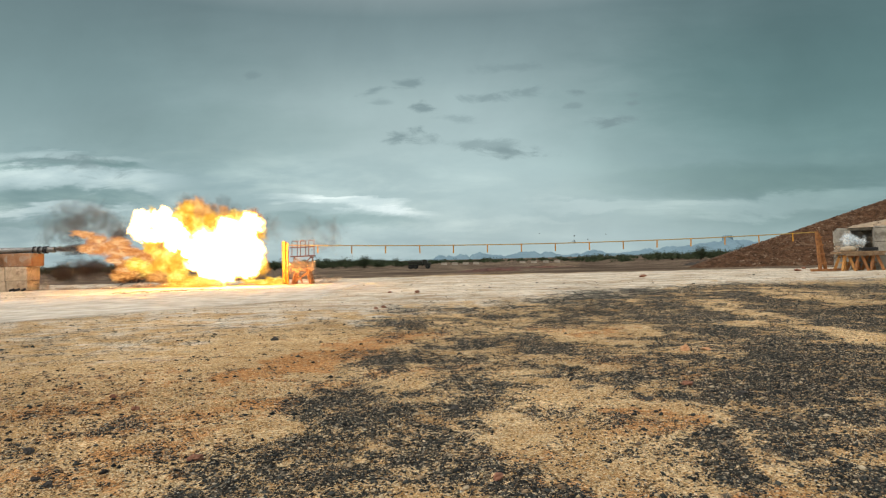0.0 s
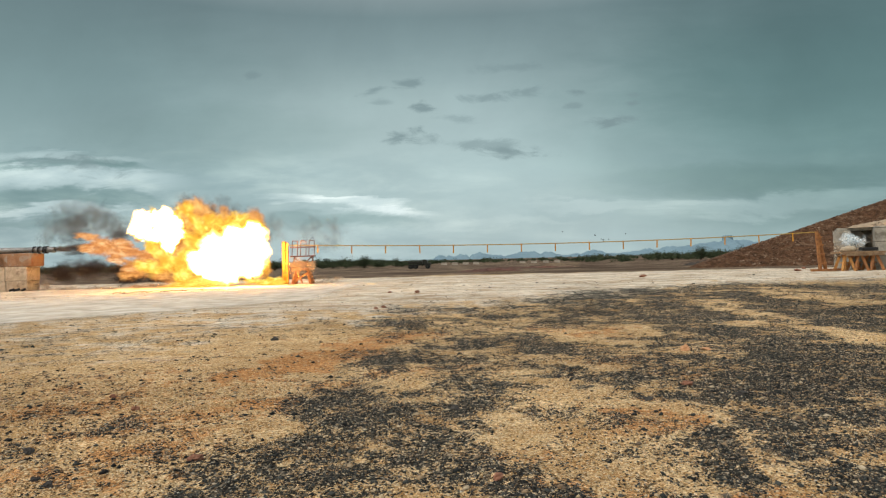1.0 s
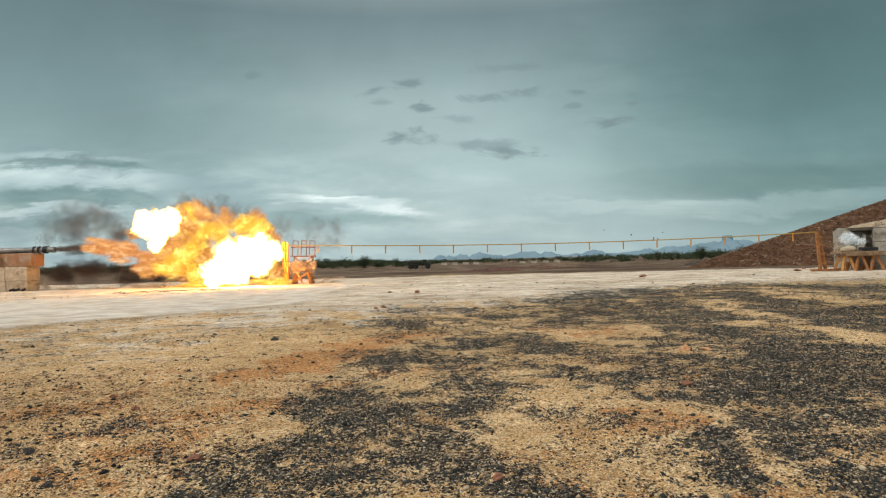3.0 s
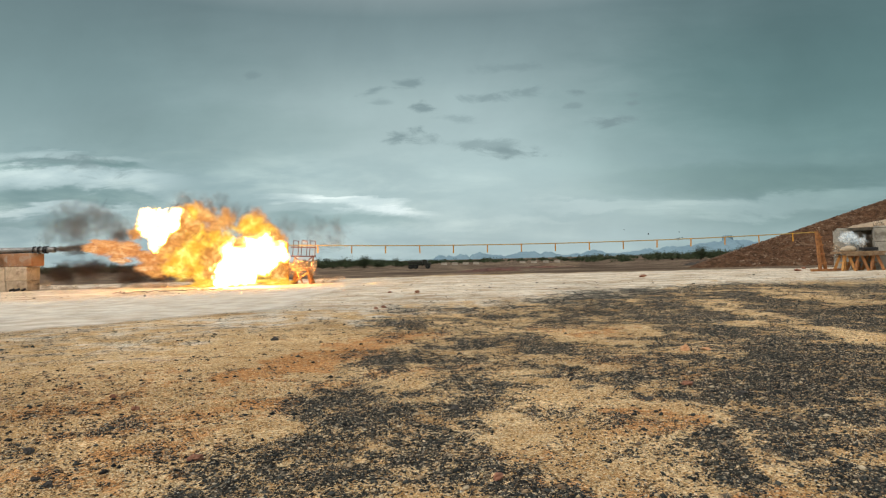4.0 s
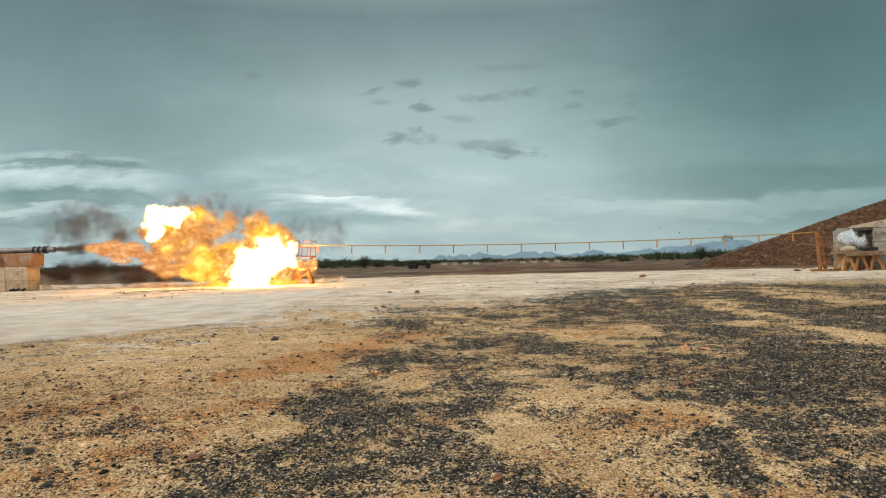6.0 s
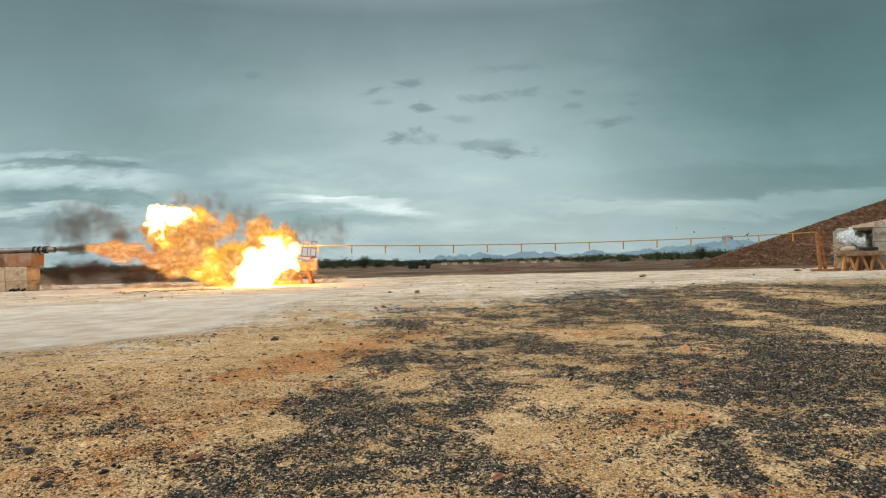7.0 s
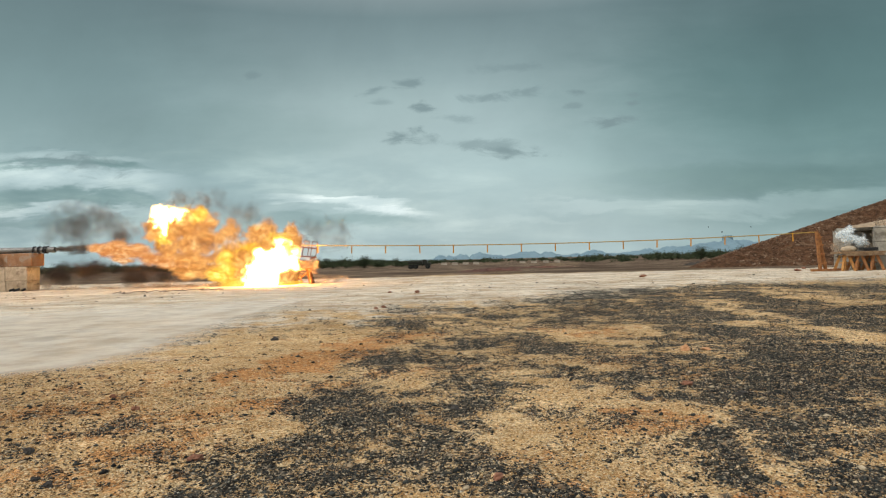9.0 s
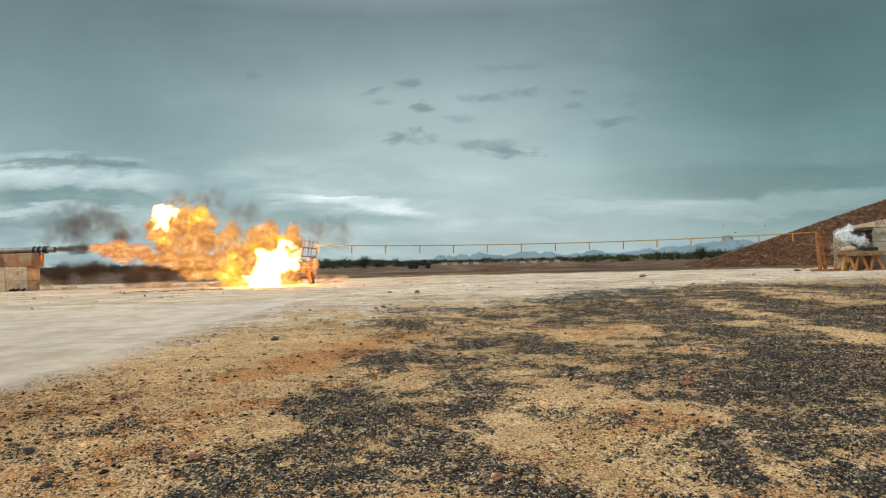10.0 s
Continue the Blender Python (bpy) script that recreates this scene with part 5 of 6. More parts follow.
# white-hot lobe above the jet
for k, (size, *places) in enumerate([
        (0.56, (-12.48, 26.2, 2.82), (-12.43, 26.2, 2.77), (-12.05, 26.2, 2.95), (-11.82, 26.2, 2.99), (-11.72, 26.4, 3)),
        (0.54, (-12.49, 26.2, 2.3), (-12.34, 26.2, 2.44), (-12.06, 26.2, 2.43), (-11.87, 26.3, 2.43), (-12.7, 28.7, 2.82)),
        (0.56, (-11.89, 26.2, 2.9), (-11.87, 26.2, 2.9), (-11.54, 26.2, 2.98), (-11.34, 26.4, 2.99), (-12.23, 28.7, 3.12)),
        (0.56, (-11.88, 26.2, 2.24), (-11.74, 26.2, 2.29), (-11.97, 26.4, 2.11), (-12.81, 28.6, 2.77), (-12.69, 28.8, 2.88)),
        (0.54, (-11.31, 26.2, 2.51), (-11.26, 26.2, 2.74), (-10.88, 26.2, 2.92), (-10.82, 26.5, 2.89), (-12.17, 28.8, 3.07)),
        (0.52, (-11.18, 26.2, 1.9), (-11.74, 26.3, 1.87), (-12.77, 28.6, 2), (-12.74, 28.8, 2.78), (-12.63, 28.8, 2.98)),
        (0.60, (-10.62, 26.2, 1.65), (-9.54, 26.4, 0.92), (-8.66, 26.6, 0.9), (-8.55, 28.6, 0.72), (-8.1, 28.8, 0.66)),
        (0.52, (-10.94, 26.3, 2.18), (-11.36, 26.3, 2.42), (-11.34, 26.5, 2.81), (-12.44, 28.6, 3.12), (-12.68, 28.8, 3.14)),
        (0.40, (-12.72, 26.2, 2.59), (-12.62, 26.2, 2.59), (-12.2, 26.2, 2.67), (-11.92, 26.2, 2.76), (-11.73, 26.3, 2.62)),
        (0.40, (-11.54, 26.2, 3.08), (-11.35, 26.2, 3.03), (-11.02, 26.2, 2.97), (-11.02, 26.2, 3.02), (-11.35, 26.3, 3.03))]):
    gas(fire, "white_flame", WHITE_FIRE, HOT, places, size, k + 1, label="white-hot burning gas")
# torn orange tongues that come round to the near side
for k, (size, *places) in enumerate([
        (0.40, (-12.28, 28.4, 1.73), (-11.06, 26.6, 2.05), (-10.65, 25.6, 2.1), (-10.78, 25.6, 2.24), (-10.78, 25.6, 2.28)),
        (0.36, (-11.52, 28.4, 1.71), (-11.59, 26.6, 1.59), (-11.16, 25.6, 1.74), (-11.7, 25.6, 2.21), (-11.6, 25.6, 2.26)),
        (0.40, (-11.24, 28.4, 2.72), (-10.63, 26.6, 2.66), (-10.13, 25.6, 2.54), (-10.32, 25.6, 2.5), (-10.64, 25.6, 2.65)),
        (0.40, (-10.24, 28.4, 2.19), (-9.79, 26.6, 1.35), (-9.1, 25.6, 1.33), (-8.33, 25.6, 1.22), (-7.87, 25.6, 1.21)),
        (0.36, (-9.21, 28.4, 2.67), (-8.64, 26.6, 1.94), (-8.09, 25.6, 1.76), (-7.36, 25.6, 1.74), (-7.04, 25.6, 1.69)),
        (0.36, (-8.46, 28.4, 2.14), (-7.31, 26.6, 1.96), (-6.49, 25.6, 1.9), (-6.26, 25.6, 1.71), (-6.13, 25.6, 1.39)),
        (0.40, (-10.77, 28.4, 0.68), (-10.18, 26.6, 0.93), (-9.12, 25.6, 0.69), (-8.52, 25.6, 0.63), (-7.97, 25.6, 0.8)),
        (0.36, (-8.75, 28.4, 0.37), (-7.24, 26.6, 0.48), (-6.51, 25.6, 0.49), (-6.33, 25.6, 0.39), (-6.33, 25.6, 0.34)),
        (0.30, (-13.28, 28.4, 2.26), (-12.91, 26.6, 2.38), (-12.2, 25.6, 2.32), (-11.87, 25.6, 2.54), (-11.74, 25.6, 2.63)),
        (0.34, (-11.75, 28.4, 2.99), (-10.95, 26.6, 3), (-10.27, 25.6, 2.87), (-10.18, 25.6, 2.73), (-10.45, 25.6, 3.01))]):
    gas(fire, "orange_flame", ORANGE_FIRE, SOFT, places, size * 1.45, k + 2, label="orange flame")
# yellow flame round and between the two
for k, (size, *places) in enumerate([
        (0.75, (-13.02, 27.75, 2.78), (-12.92, 27.75, 2.73), (-12.67, 27.75, 2.72), (-12.23, 27.75, 2.76), (-12.08, 27.75, 2.76)),
        (0.80, (-12.23, 27.75, 2.71), (-12.08, 27.75, 2.61), (-11.98, 27.75, 2.65), (-11.83, 27.75, 2.8), (-11.88, 27.75, 2.85)),
        (0.62, (-11.48, 27.75, 3.06), (-11.52, 27.75, 3.09), (-11.38, 27.75, 2.99), (-11.28, 27.75, 3.03), (-11.18, 27.75, 3.03)),
        (0.55, (-11.36, 27.85, 3.29), (-11.41, 27.85, 3.24), (-11.02, 27.85, 3.03), (-10.82, 27.85, 3.08), (-10.77, 27.85, 3.13)),
        (0.70, (-10.74, 27.75, 2.77), (-10.69, 27.75, 2.67), (-11.28, 27.85, 2.44), (-12.03, 27.85, 2.36), (-12.23, 27.85, 2.42)),
        (0.80, (-10.08, 27.85, 2.76), (-10.13, 27.85, 2.54), (-9.55, 27.85, 1.65), (-8.81, 27.85, 1.39), (-8.01, 27.85, 1.47)),
        (0.72, (-9.23, 27.85, 2.94), (-9.03, 27.85, 2.74), (-8.24, 27.85, 2.57), (-7.7, 27.85, 2.01), (-7.56, 27.85, 1.85)),
        (0.75, (-8.36, 27.75, 2.32), (-8.11, 27.75, 2.46), (-7.53, 27.75, 1.95), (-7.13, 27.75, 1.84), (-7.09, 27.75, 1.69)),
        (0.80, (-8.23, 27.75, 1.42), (-7.89, 27.75, 1.36), (-7.34, 27.75, 1.3), (-7.04, 27.75, 1.29), (-7, 27.75, 1.19)),
        (0.70, (-8.32, 27.65, 0.58), (-7.97, 27.65, 0.57), (-7.43, 27.65, 0.56), (-7.08, 27.65, 0.5), (-7.04, 27.65, 0.45)),
        (0.80, (-11.63, 27.75, 1.16), (-11.06, 27.75, 1.14), (-10.22, 27.75, 0.92), (-9.39, 27.75, 0.7), (-8.84, 27.75, 0.64)),
        (0.75, (-11.57, 27.75, 0.61), (-10.87, 27.75, 0.69), (-10.08, 27.75, 0.52), (-9.29, 27.75, 0.41), (-8.65, 27.75, 0.39)),
        (0.80, (-10.91, 27.85, 2.06), (-11.29, 27.85, 1.94), (-10.8, 27.85, 1.43), (-9.96, 27.85, 1.12), (-9.07, 27.85, 0.89)),
        (0.80, (-10.05, 27.85, 1.66), (-10.79, 27.85, 1.68), (-9.95, 27.85, 1.36), (-9.06, 27.85, 1.27), (-8.32, 27.85, 1.07)),
        (0.75, (-12.29, 27.85, 1.35), (-11.74, 27.85, 1.51), (-11.3, 27.85, 1.32), (-9.82, 27.85, 0.66), (-8.58, 27.85, 0.58)),
        (0.65, (-12.73, 27.85, 1.78), (-12.53, 27.85, 1.83), (-12.28, 27.85, 1.92), (-12.33, 27.85, 2.32), (-12.42, 27.85, 2.47)),
        ((1.7, 0.5, 0.42), (-9.9, 26.6, 0.30), (-9.48, 26.6, 0.26), (-8.99, 26.8, 0.2), (-8.49, 27.2, 0.16), (-8.25, 27.3, 0.12)),
        ((1.3, 0.5, 0.26), (-11.24, 27.65, 0.11), (-10.75, 27.65, 0.1), (-9.76, 27.65, 0.07), (-8.77, 27.65, 0.05), (-7.78, 27.65, 0.07)),
        ((1.2, 0.5, 0.24), (-8, 27.55, 0.13), (-7.75, 27.55, 0.13), (-7.51, 27.55, 0.12), (-7.26, 27.55, 0.11), (-7.26, 27.55, 0.11)),
        ((0.5, 0.4, 0.30), (-7.34, 27.65, 0.21), (-7.29, 27.65, 0.21), (-7.04, 27.65, 0.25), (-6.91, 27.65, 0.6), (-6.73, 27.65, 0.84)),
        ((1.1, 0.5, 0.5), (-13.34, 27.95, 1), (-12.35, 27.95, 0.87), (-11.35, 27.95, 0.65), (-10.36, 27.95, 0.48), (-9.36, 27.95, 0.4))]):
    gas(fire, "yellow_flame", YELLOW_FIRE, SOFT, places, size, k, label="yellow flame")
# orange flame behind, laid bare as the heart draws off
for k, (size, *places) in enumerate([
        (0.85, (-11.5, 28.4, 2.6), (-11.55, 28.4, 2.68), (-11.45, 28.4, 2.6), (-11.25, 28.4, 2.52), (-11.09, 28.4, 2.51)),
        (0.90, (-10.74, 28.4, 2.2), (-10.85, 28.4, 2.2), (-10.75, 28.4, 2.1), (-10.65, 28.4, 1.99), (-10.6, 28.4, 1.94)),
        (0.90, (-11.52, 28.4, 1.58), (-11.52, 28.4, 1.56), (-11.47, 28.4, 1.56), (-11.37, 28.4, 1.5), (-11.27, 28.4, 1.45)),
        (0.85, (-10.01, 28.5, 2.82), (-10.01, 28.5, 2.8), (-9.91, 28.5, 2.69), (-9.81, 28.5, 2.44), (-9.76, 28.5, 2.18)),
        (0.80, (-10.67, 28.6, 3.43), (-10.75, 28.6, 3.38), (-10.65, 28.6, 3.18), (-10.6, 28.6, 3.07), (-10.65, 28.6, 3.02)),
        (0.72, (-11.31, 28.6, 3.5), (-11.36, 28.6, 3.45), (-11.26, 28.6, 3.24), (-11.16, 28.6, 3.14), (-11.06, 28.6, 3.08)),
        (0.85, (-9.74, 28.4, 1.67), (-9.74, 28.4, 1.67), (-9.64, 28.4, 1.66), (-9.54, 28.4, 1.61), (-9.39, 28.4, 1.61)),
        (0.85, (-10, 28.4, 1.04), (-10, 28.4, 1.04), (-9.95, 28.4, 1.06), (-9.9, 28.4, 1.01), (-9.8, 28.4, 1.01)),
        (0.80, (-9, 28.5, 2.16), (-8.95, 28.5, 2.16), (-8.75, 28.5, 2.15), (-8.59, 28.5, 2.05), (-8.6, 28.5, 1.95)),
        (0.80, (-8.77, 28.6, 2.67), (-8.66, 28.6, 2.72), (-8.56, 28.6, 2.72), (-8.31, 28.6, 2.4), (-8.06, 28.6, 2.24)),
        (0.80, (-9.02, 28.5, 0.89), (-8.97, 28.5, 0.94), (-8.97, 28.5, 0.94), (-9.02, 28.5, 0.94), (-8.97, 28.5, 0.89)),
        (0.60, (-8.51, 28.6, 2.92), (-8.25, 28.6, 2.76), (-7.65, 28.6, 2.34), (-7.03, 28.6, 2.32), (-6.63, 28.2, 2.29)),
        (0.55, (-8.43, 28.5, 2.4), (-8.03, 28.5, 2.39), (-7.42, 28.5, 2.22), (-6.69, 28, 2.09), (-6.54, 28, 1.88)),
        (0.60, (-8.2, 28.3, 0.87), (-7.95, 28.3, 0.74), (-7.42, 28.2, 0.6), (-6.97, 28, 0.59), (-6.77, 28, 0.49)),
        ((1.1, 0.7, 0.55), (-13.51, 28.3, 1), (-12.88, 28.3, 0.98), (-12.25, 28.3, 0.87), (-11.49, 28.3, 0.75), (-10.74, 28.3, 0.63)),
        ((1.1, 0.7, 0.50), (-12.59, 28.2, 0.47), (-12, 28.3, 0.61), (-11.24, 28.3, 0.74), (-10.98, 28.3, 0.89), (-10.48, 28.3, 0.98)),
        ((1.0, 0.7, 0.45), (-14.1, 28.2, 0.64), (-13.09, 28.2, 0.74), (-11.95, 28.2, 0.76), (-11.7, 28.2, 0.96), (-11.45, 28.2, 1.08)),
        ((0.9, 0.6, 0.5), (-12.45, 28.2, 1.18), (-12.3, 28.2, 1.27), (-12.2, 28.2, 1.32), (-12.15, 28.2, 1.32), (-12.1, 28.2, 1.32)),
        (0.70, (-11.93, 28.2, 1.97), (-11.88, 28.2, 1.92), (-11.89, 28.2, 1.82), (-11.79, 28.2, 1.81), (-11.63, 28.2, 1.91)),
        (0.60, (-12.44, 28.2, 1.73), (-12.44, 28.2, 1.63), (-12.55, 28.2, 1.58), (-12.44, 28.2, 1.73), (-12.29, 28.2, 1.73))]):
    gas(fire, "orange_flame", ORANGE_FIRE, SOFT, places, size, k, label="orange flame")
# streaming jet from the muzzle
for k, (size, *places) in enumerate([
        ((0.75, 0.4, 0.30), (-15.6, 27.9, 1.75), (-15.5, 27.9, 1.78), (-15.35, 27.9, 1.77), (-15.25, 27.9, 1.77), (-15.1, 27.9, 1.77)),
        ((0.85, 0.45, 0.42), (-14.8, 27.9, 1.78), (-14.75, 27.9, 1.78), (-14.65, 27.9, 1.73), (-14.6, 27.9, 1.7), (-14.5, 27.9, 1.68)),
        ((0.95, 0.45, 0.45), (-14.01, 27.9, 1.61), (-14.01, 27.9, 1.61), (-13.96, 27.9, 1.59), (-13.91, 27.9, 1.56), (-13.86, 27.9, 1.56)),
        ((0.9, 0.45, 0.42), (-13.31, 27.9, 1.5), (-13.31, 27.9, 1.45), (-13.26, 27.9, 1.45), (-13.21, 27.9, 1.42), (-13.16, 27.9, 1.42)),
        ((0.9, 0.45, 0.40), (-12.61, 27.9, 1.35), (-12.62, 27.9, 1.33), (-12.57, 27.9, 1.3), (-12.52, 27.9, 1.28), (-12.47, 27.9, 1.28)),
        ((0.7, 0.4, 0.30), (-14.44, 27.9, 1.28), (-14.31, 27.9, 1.32), (-14.26, 27.9, 1.32), (-14.21, 27.9, 1.32), (-14.16, 27.9, 1.32)),
        ((0.8, 0.4, 0.35), (-15.17, 27.9, 2.17), (-14.8, 27.9, 1.93), (-14.55, 27.9, 1.93), (-14.4, 27.9, 1.92), (-14.25, 27.9, 1.92)),
        ((0.8, 0.4, 0.35), (-14.3, 27.9, 2.02), (-14.05, 27.9, 1.86), (-13.75, 27.9, 1.81), (-13.56, 27.9, 1.75), (-13.36, 27.9, 1.7)),
        ((0.6, 0.4, 0.30), (-15.97, 28, 2.44), (-15.53, 28.1, 2.18), (-15.08, 28.2, 1.95), (-14.71, 28.2, 1.79), (-14.36, 28.2, 1.68)),
        ((0.9, 0.4, 0.30), (-13.62, 28, 0.88), (-13.07, 28, 0.89), (-12.62, 28, 0.93), (-12.12, 28, 1.02), (-11.66, 28, 1.06))]):
    gas(fire, "jet_flame", PINK_FIRE, SOFT, places, size, k, label="streaky orange-pink flame")

smoke = thing("muzzle_smoke", (-15.5, 28.6, 0), "brown and grey smoke hanging about the gun muzzle", "smoke")
for k, (mat, size, *places) in enumerate([
        (GREY_SMOKE, 1.16, (-17.58, 28.8, 2.95), (-17.48, 28.8, 2.95)), (BROWN_SMOKE, 1.22, (-16.81, 28.8, 2.83), (-16.71, 28.8, 2.77)),
        (BROWN_SMOKE, 1.22, (-15.98, 28.8, 2.86), (-15.83, 28.8, 2.8)), (BROWN_SMOKE, 1.16, (-15.14, 28.8, 2.73), (-15.01, 28.8, 2.68)),
        (BROWN_SMOKE, 0.85, (-14.68, 28.9, 2.52), (-14.55, 28.9, 2.47)), (GREY_SMOKE, 0.92, (-17.06, 28.9, 3.51), (-16.96, 28.9, 3.51)),
        (GREY_SMOKE, 0.73, (-18.04, 28.9, 2.4), (-17.96, 28.9, 2.4)),
        (BROWN_SMOKE, 0.98, (-16.75, 28.6, 2.23), (-16.82, 28.9, 2.37)),
        (BROWN_SMOKE, 0.73, (-11.63, 28.9, 3.74), (-11.99, 28.9, 3.96)), (BROWN_SMOKE, 0.85, (-10.39, 28.9, 3.45), (-10.7, 28.9, 3.87)),
        (GREY_SMOKE, 0.98, (-9.79, 29, 3.29), (-9.66, 29, 3.28)), (GREY_SMOKE, 0.98, (-8.89, 29, 2.69), (-8.62, 29, 3.1)),
        (GREY_SMOKE, 1.10, (-6, 29.4, 2.33), (-5.21, 29.4, 2.31)), (GREY_SMOKE, 0.98, (-5.21, 29.4, 2.1), (-4.69, 29.4, 2.09)), (GREY_SMOKE, 0.85, (-7.96, 29.4, 2.69), (-5.86, 29.4, 2.38)),
        (DARK_SMOKE, (1.45, 0.7, 0.72), (-17.16, 28.9, 0.77), (-17.6, 29.2, 0.67)), (DARK_SMOKE, (1.45, 0.7, 0.72), (-15.86, 28.9, 0.79), (-16.03, 29.2, 0.74)),
        (DARK_SMOKE, (1.45, 0.7, 0.72), (-14.45, 28.9, 0.71), (-14.21, 29.2, 0.7)), (DARK_SMOKE, (1.45, 0.7, 0.7), (-13.03, 28.9, 0.67), (-12.64, 29.2, 0.66)),
        (MUZZLE_SMOKE, (0.55, 0.17, 0.14), (-16.95, 28.0, 1.80), (-16.92, 28.0, 1.80)), (MUZZLE_SMOKE, (0.55, 0.2, 0.18), (-16.6, 28.0, 1.81), (-16.5, 28.0, 1.80)),
        (MUZZLE_SMOKE, (0.6, 0.24, 0.22), (-16.15, 28.1, 1.82), (-15.95, 28.1, 1.80)), (BROWN_SMOKE, (1.0, 0.5, 0.24), (-16.58, 28.3, 1.72), (-16.38, 28.3, 1.74))]):
    gas(smoke, "smoke_puff", mat, THIN, places, size, k)

dust = thing("ground_dust", (-12, 28, 0), "pale dust kicked up along the ground by the blast", "dust")
for k, (size, *places) in enumerate([
        ((0.7, 0.6, 0.35), (-17.53, 28, 0.2), (-17.43, 28, 0.25)), ((0.9, 0.6, 0.25), (-16.63, 28, 0.03), (-16.51, 28, 0.08)), ((1.0, 0.6, 0.22), (-15.13, 28, 0.02), (-14.88, 28, 0.06)),
        ((1.0, 0.6, 0.24), (-13.63, 28, 0.01), (-13.38, 28, 0.05)), ((1.0, 0.6, 0.28), (-12.38, 28, 0.02), (-12.13, 28, 0.09)), ((0.9, 0.6, 0.25), (-11.34, 27.9, -0.02), (-10.97, 27.9, 0.04)),
        ((0.9, 0.6, 0.25), (-10.31, 27.8, -0.04), (-9.81, 27.8, 0.02)), ((0.6, 0.5, 0.3), (-5.71, 28.4, 0.2), (-5.51, 28.4, 0.24)), ((0.7, 0.5, 0.22), (-4.99, 28.6, 0.12), (-4.73, 28.6, 0.17)),
        ((0.6, 0.4, 0.5), (-6.42, 27.9, 0.73), (-6.35, 27.9, 0.73)), ((0.5, 0.4, 0.5), (-5.95, 27.9, 0.77), (-5.79, 27.9, 0.86)), ((0.8, 0.5, 0.18), (-7.92, 28.6, 0.09), (-7.79, 28.6, 0.09))]):
    gas(dust, "dust_puff", DUST, THIN, places, size, k)

target_smoke = thing("impact_smoke", (18.2, 28.2, 0.9), "white smoke bursting over the target table", "smoke")
for k, (mat, size, *places) in enumerate([
        (WHITE_SMOKE, 0.36, (18.29, 28.6, 1.34), (17.78, 28.1, 1.49)), (WHITE_SMOKE, 0.40, (18.6, 28.6, 1.28), (18.13, 28.1, 1.38)),
        (WHITE_SMOKE, 0.36, (18.85, 28.6, 1.22), (18.54, 28.2, 1.32)), (WHITE_SMOKE, 0.34, (18.62, 28.8, 1.23), (18.12, 28.3, 1.79)),
        (WHITE_SMOKE, 0.30, (18.88, 28.8, 1.18), (18.98, 28.4, 1.26)), (WHITE_SMOKE, 0.28, (18.42, 28.8, 1.24), (17.76, 28.3, 1.65)),
        (DUST, 0.34, (17.57, 28.2, 0.99), (17.24, 27.9, 1.09)), (DUST, 0.30, (17.49, 28, 0.69), (17.48, 27.9, 0.79)), (DUST, 0.4, (18.53, 28.2, 0.97), (18.8, 28, 0.91)),
        (DUST, 0.3, (19.85, 28.9, 1.93), (19.61, 28.4, 2.06)), (DUST, 0.3, (19.71, 28.8, 1.46), (19.5, 28.4, 1.61)), (DUST, (0.7, 0.3, 0.2), (18.01, 27.8, 0.82), (17.88, 27.6, 0.82))]):
    gas(target_smoke, "smoke_puff", mat, SOFT, places, size, k)


# ---- thin pale see-through sheet added over the ground, sliding down the dirt road ----
def pale_sheet():
    m, n = material("pale_film")
    p = n.coord("Object")
    edge = n.math("ADD", n.attr("rim"), n.math("MULTIPLY", n.math("SUBTRACT", n.noise(p, 0.9, 6, 0.65), 0.5), 0.8))
    bs = n.make("ShaderNodeBsdfDiffuse")
    n.put(bs.inputs["Color"], n.ramp(n.noise(p, 0.8, 5, 0.6), [(0.40, (0.74, 0.68, 0.58)), (0.6, (0.85, 0.80, 0.71))]))
    see, mixer = n.make("ShaderNodeBsdfTransparent"), n.make("ShaderNodeMixShader")
    n.put(mixer.inputs[0], n.math("MULTIPLY", n.span(edge, 0.1, 0.9), n.span(n.noise(p, 1.7, 6, 0.65), 0.35, 0.65, 0.36, 0.56)))
    n.tree.links.new(see.outputs[0], mixer.inputs[1])
    n.tree.links.new(bs.outputs[0], mixer.inputs[2])
    out = n.make("ShaderNodeOutputMaterial")
    n.tree.links.new(mixer.outputs[0], out.inputs["Surface"])
    # along the road: the leading edge runs askew, the side keeps to the road's shoulder
    us, vs = np.linspace(-14.0, 2.4, 90), np.linspace(0, 1, 90)
    U, V = np.meshgrid(us, vs)
    x, y = U.ravel(), (1.15 * U + V * (15.0 - 0.55 * U)).ravel()
    ahead = y - 1.15 * x
    rim = np.minimum(np.clip(ahead / 1.6, 0, 1), np.clip((2.4 - x) / 1.3, 0, 1))
    rim = np.minimum(rim, np.clip((1 - V.ravel()) * 3.0, 0, 1))
    idx = np.arange(len(x)).reshape(U.shape)
    faces = np.stack([idx[:-1, :-1], idx[:-1, 1:], idx[1:, 1:], idx[1:, :-1]], -1).reshape(-1, 4)
    ob = raw_mesh("pale_skirt", np.stack([x, y, 0.003 * np.sin(x * 3) * np.sin(y * 2)], 1), faces, m, True)
    ob.data.attributes.new("rim", "FLOAT", "POINT").data.foreach_set("value", rim.astype(np.float32))
    return tagged(ob, "thin skirt of pale dust creeping over the dirt track", "dust")


SKIRT = pale_sheet()


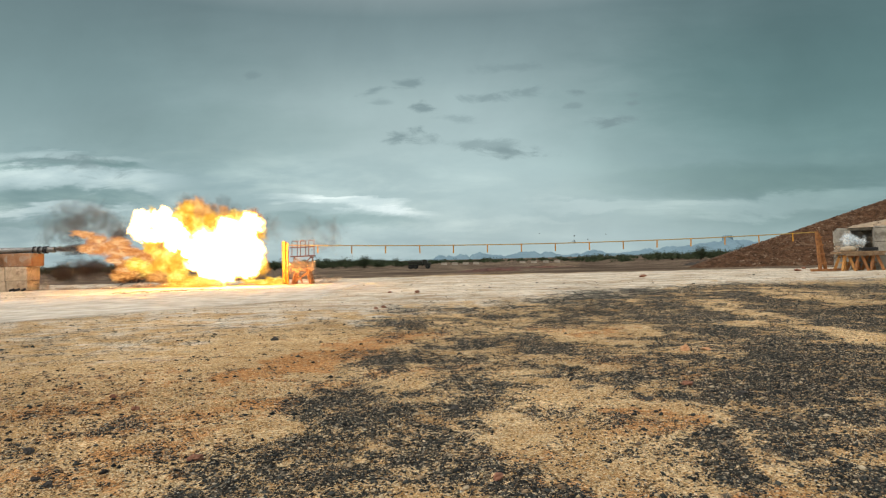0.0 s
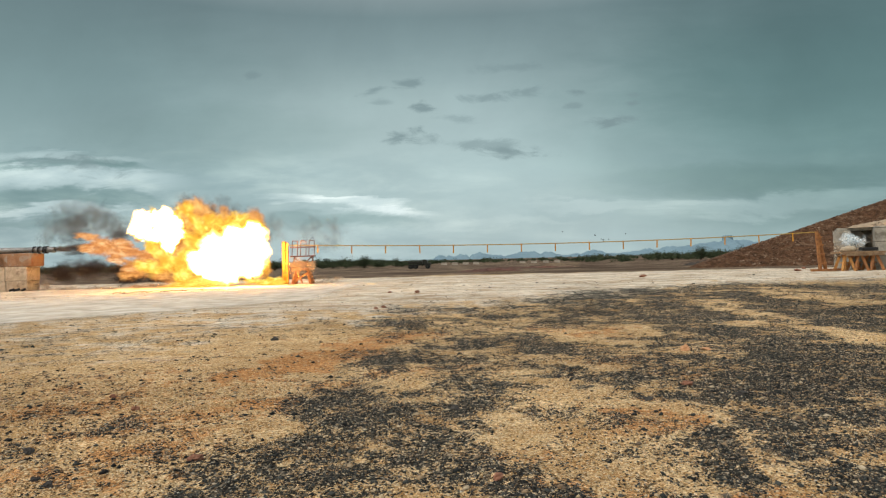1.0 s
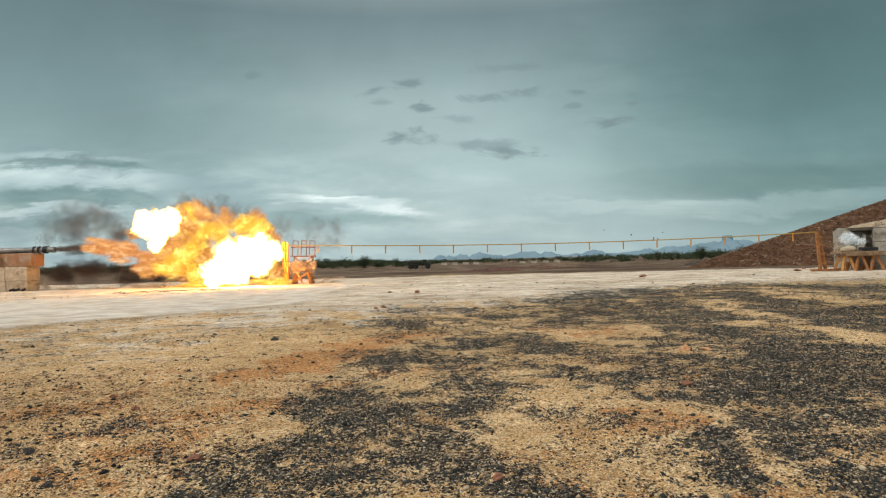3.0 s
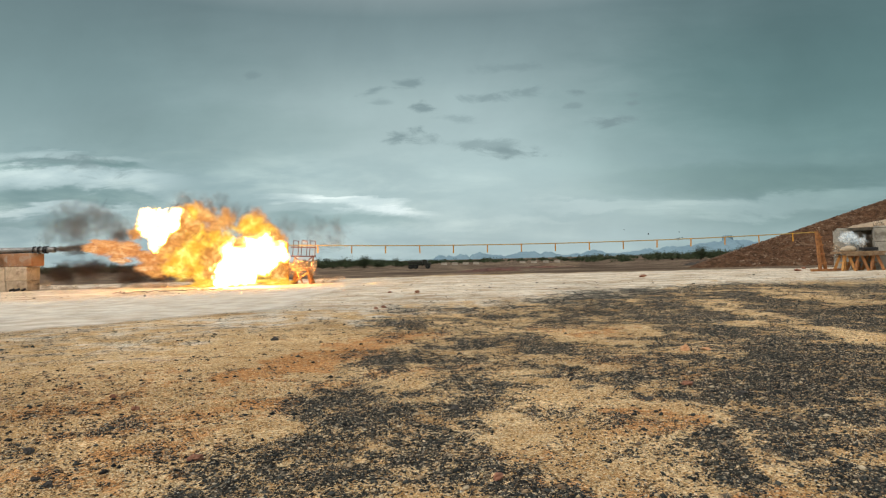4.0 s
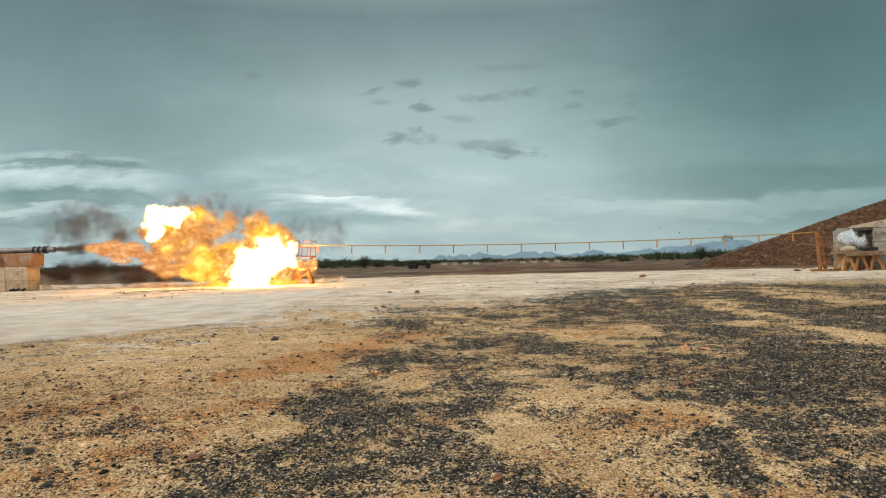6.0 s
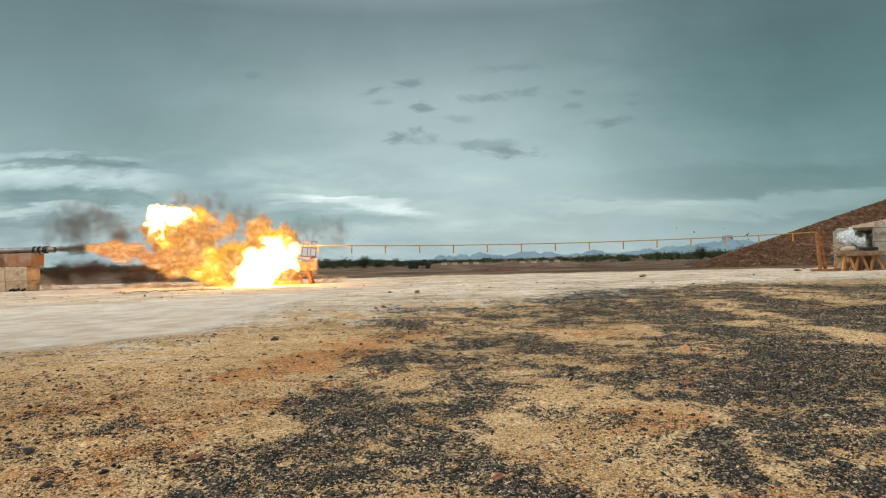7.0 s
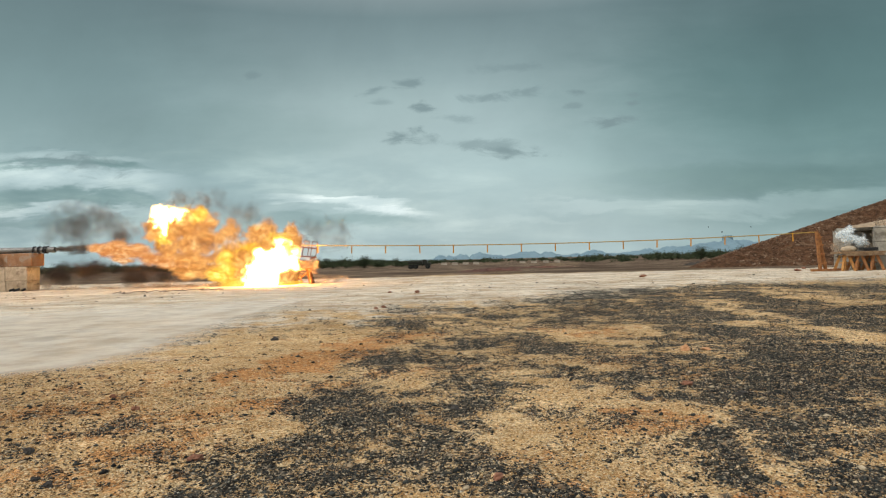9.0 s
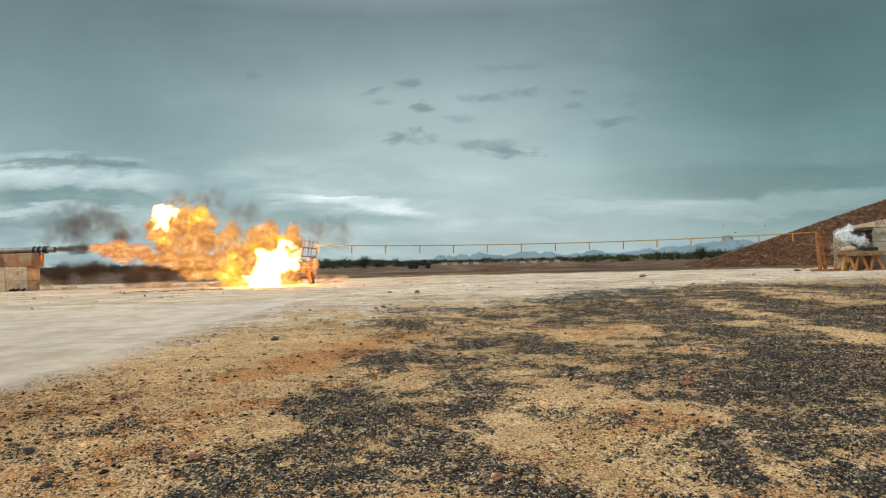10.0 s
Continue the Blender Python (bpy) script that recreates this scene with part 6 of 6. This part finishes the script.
# ---- fragments flying down the range ----
def fragment(name, label, sizes):
    ob = thing(name, (0, 28, 1), label, "fragment", "fragments in flight")
    for k, (size, at, turn) in enumerate(sizes):
        bm = bmesh.new()
        size, at = [0.6 * q for q in size], [0.6 * q for q in at]
        vs = add_box(bm, size, bevel=min(size) * 0.2)
        for v in vs:
            v.co.z += 0.35 * v.co.x * v.co.x
        bmesh.ops.transform(bm, matrix=pose(*at, *turn), verts=vs)
        part("shard", bm, BLACK_STEEL, ob)
    return ob


FLIGHT = [
    (fragment("petal_cluster", "dark curved metal petals spinning in flight", [((0.20, 0.06, 0.03), (-0.08, 0, 0), (0, -10, 0)), ((0.13, 0.06, 0.03), (0.07, 0, -0.05), (0, 25, 0)), ((0.06, 0.05, 0.08), (0.03, 0, 0.04), (0, 0, 0))]),
     [(5.81, 28, 1.6), (7.09, 28, 1.62), (8.76, 28, 1.58), (10.96, 28, 1.6), (12.02, 28, 1.62), (13.49, 28, 1.69), (14.47, 28, 1.71), (15.42, 28, 1.74), (16.28, 28, 1.77)], 38),
    (fragment("fragment", "small dark metal fragment in flight", [((0.10, 0.05, 0.05), (0, 0, 0), (0, 30, 0)), ((0.08, 0.04, 0.03), (0.03, 0, 0.03), (0, 70, 0))]),
     [(5.82, 28, 1.83), (6.74, 28, 1.83), (7.97, 28, 1.82), (9.47, 28, 1.86), (10.15, 28, 1.87), (11.12, 28, 1.87), (11.75, 28, 1.86), (12.37, 28, 1.84), (12.97, 28, 1.8)], -45),
    (fragment("fragment", "small dark metal fragment in flight", [((0.06, 0.04, 0.04), (0, 0, 0), (0, 10, 0)), ((0.03, 0.03, 0.05), (0.02, 0, 0.02), (0, 0, 0))]),
     [(4.27, 28, 1.97), (5.3, 28, 2.02), (6.7, 28, 2.06), (8.45, 28, 2.06), (9.25, 28, 2.07), (10.38, 28, 2.09), (11.11, 28, 2.1), (11.78, 28, 2.08), (12.43, 28, 2.09)], 30),
    (fragment("fragment", "small dark metal fragment in flight", [((0.07, 0.04, 0.03), (0, 0, 0), (0, 50, 0)), ((0.04, 0.03, 0.04), (-0.02, 0, 0.02), (0, 0, 0))]),
     [(7.22, 28, 1.87), (8.1, 28, 1.87), (9.35, 28, 1.89), (10.82, 28, 1.9), (11.5, 28, 1.94), (12.45, 28, 1.99), (13.1, 28, 2), (13.66, 28, 2.04), (14.28, 28, 2.07)], 40),
    (fragment("fragment", "small dark metal fragment in flight", [((0.09, 0.04, 0.04), (0, 0, 0), (0, 40, 0)), ((0.04, 0.03, 0.05), (0.03, 0, 0.01), (0, 0, 0))]),
     [(6.41, 28, 1.66), (7.34, 28, 1.64), (8.96, 28, 1.62), (11.12, 28, 1.65), (12.11, 28, 1.47), (13.51, 28, 1.49), (14.16, 28, 1.47), (14.79, 28, 1.43), (15.41, 28, 1.39)], 50)]
FLIGHT_TIMES = (0, 1, 2.5, 4.5, 5.5, 7, 8, 9, 10)


def motions():
    for ob, rows in KEYED:
        walk(ob, rows)
    for ob, places, spin in FLIGHT:
        walk(ob, [(t, Matrix.Translation(p) @ pose(0, 0, 0, 0, spin * t, 0)) for t, p in zip(FLIGHT_TIMES, places)])
    x, y, z = RACK.location
    walk(RACK, [(t, pose(x, y, z, 0, a, 0)) for t, a in ((0, -1.5), (2.5, 0.5), (5, 3), (7.5, 5.5), (10, 7.5))])
    walk(SKIRT, [(t, pose(-5.0, 13.7 - d, 0.03)) for t, d in ((0, 0.8), (1.5, 1.4), (2.7, 2.2), (4.5, 4.6), (5.7, 6.1), (7, 7.9), (8.5, 10.0), (10, 11.6))])


motions()
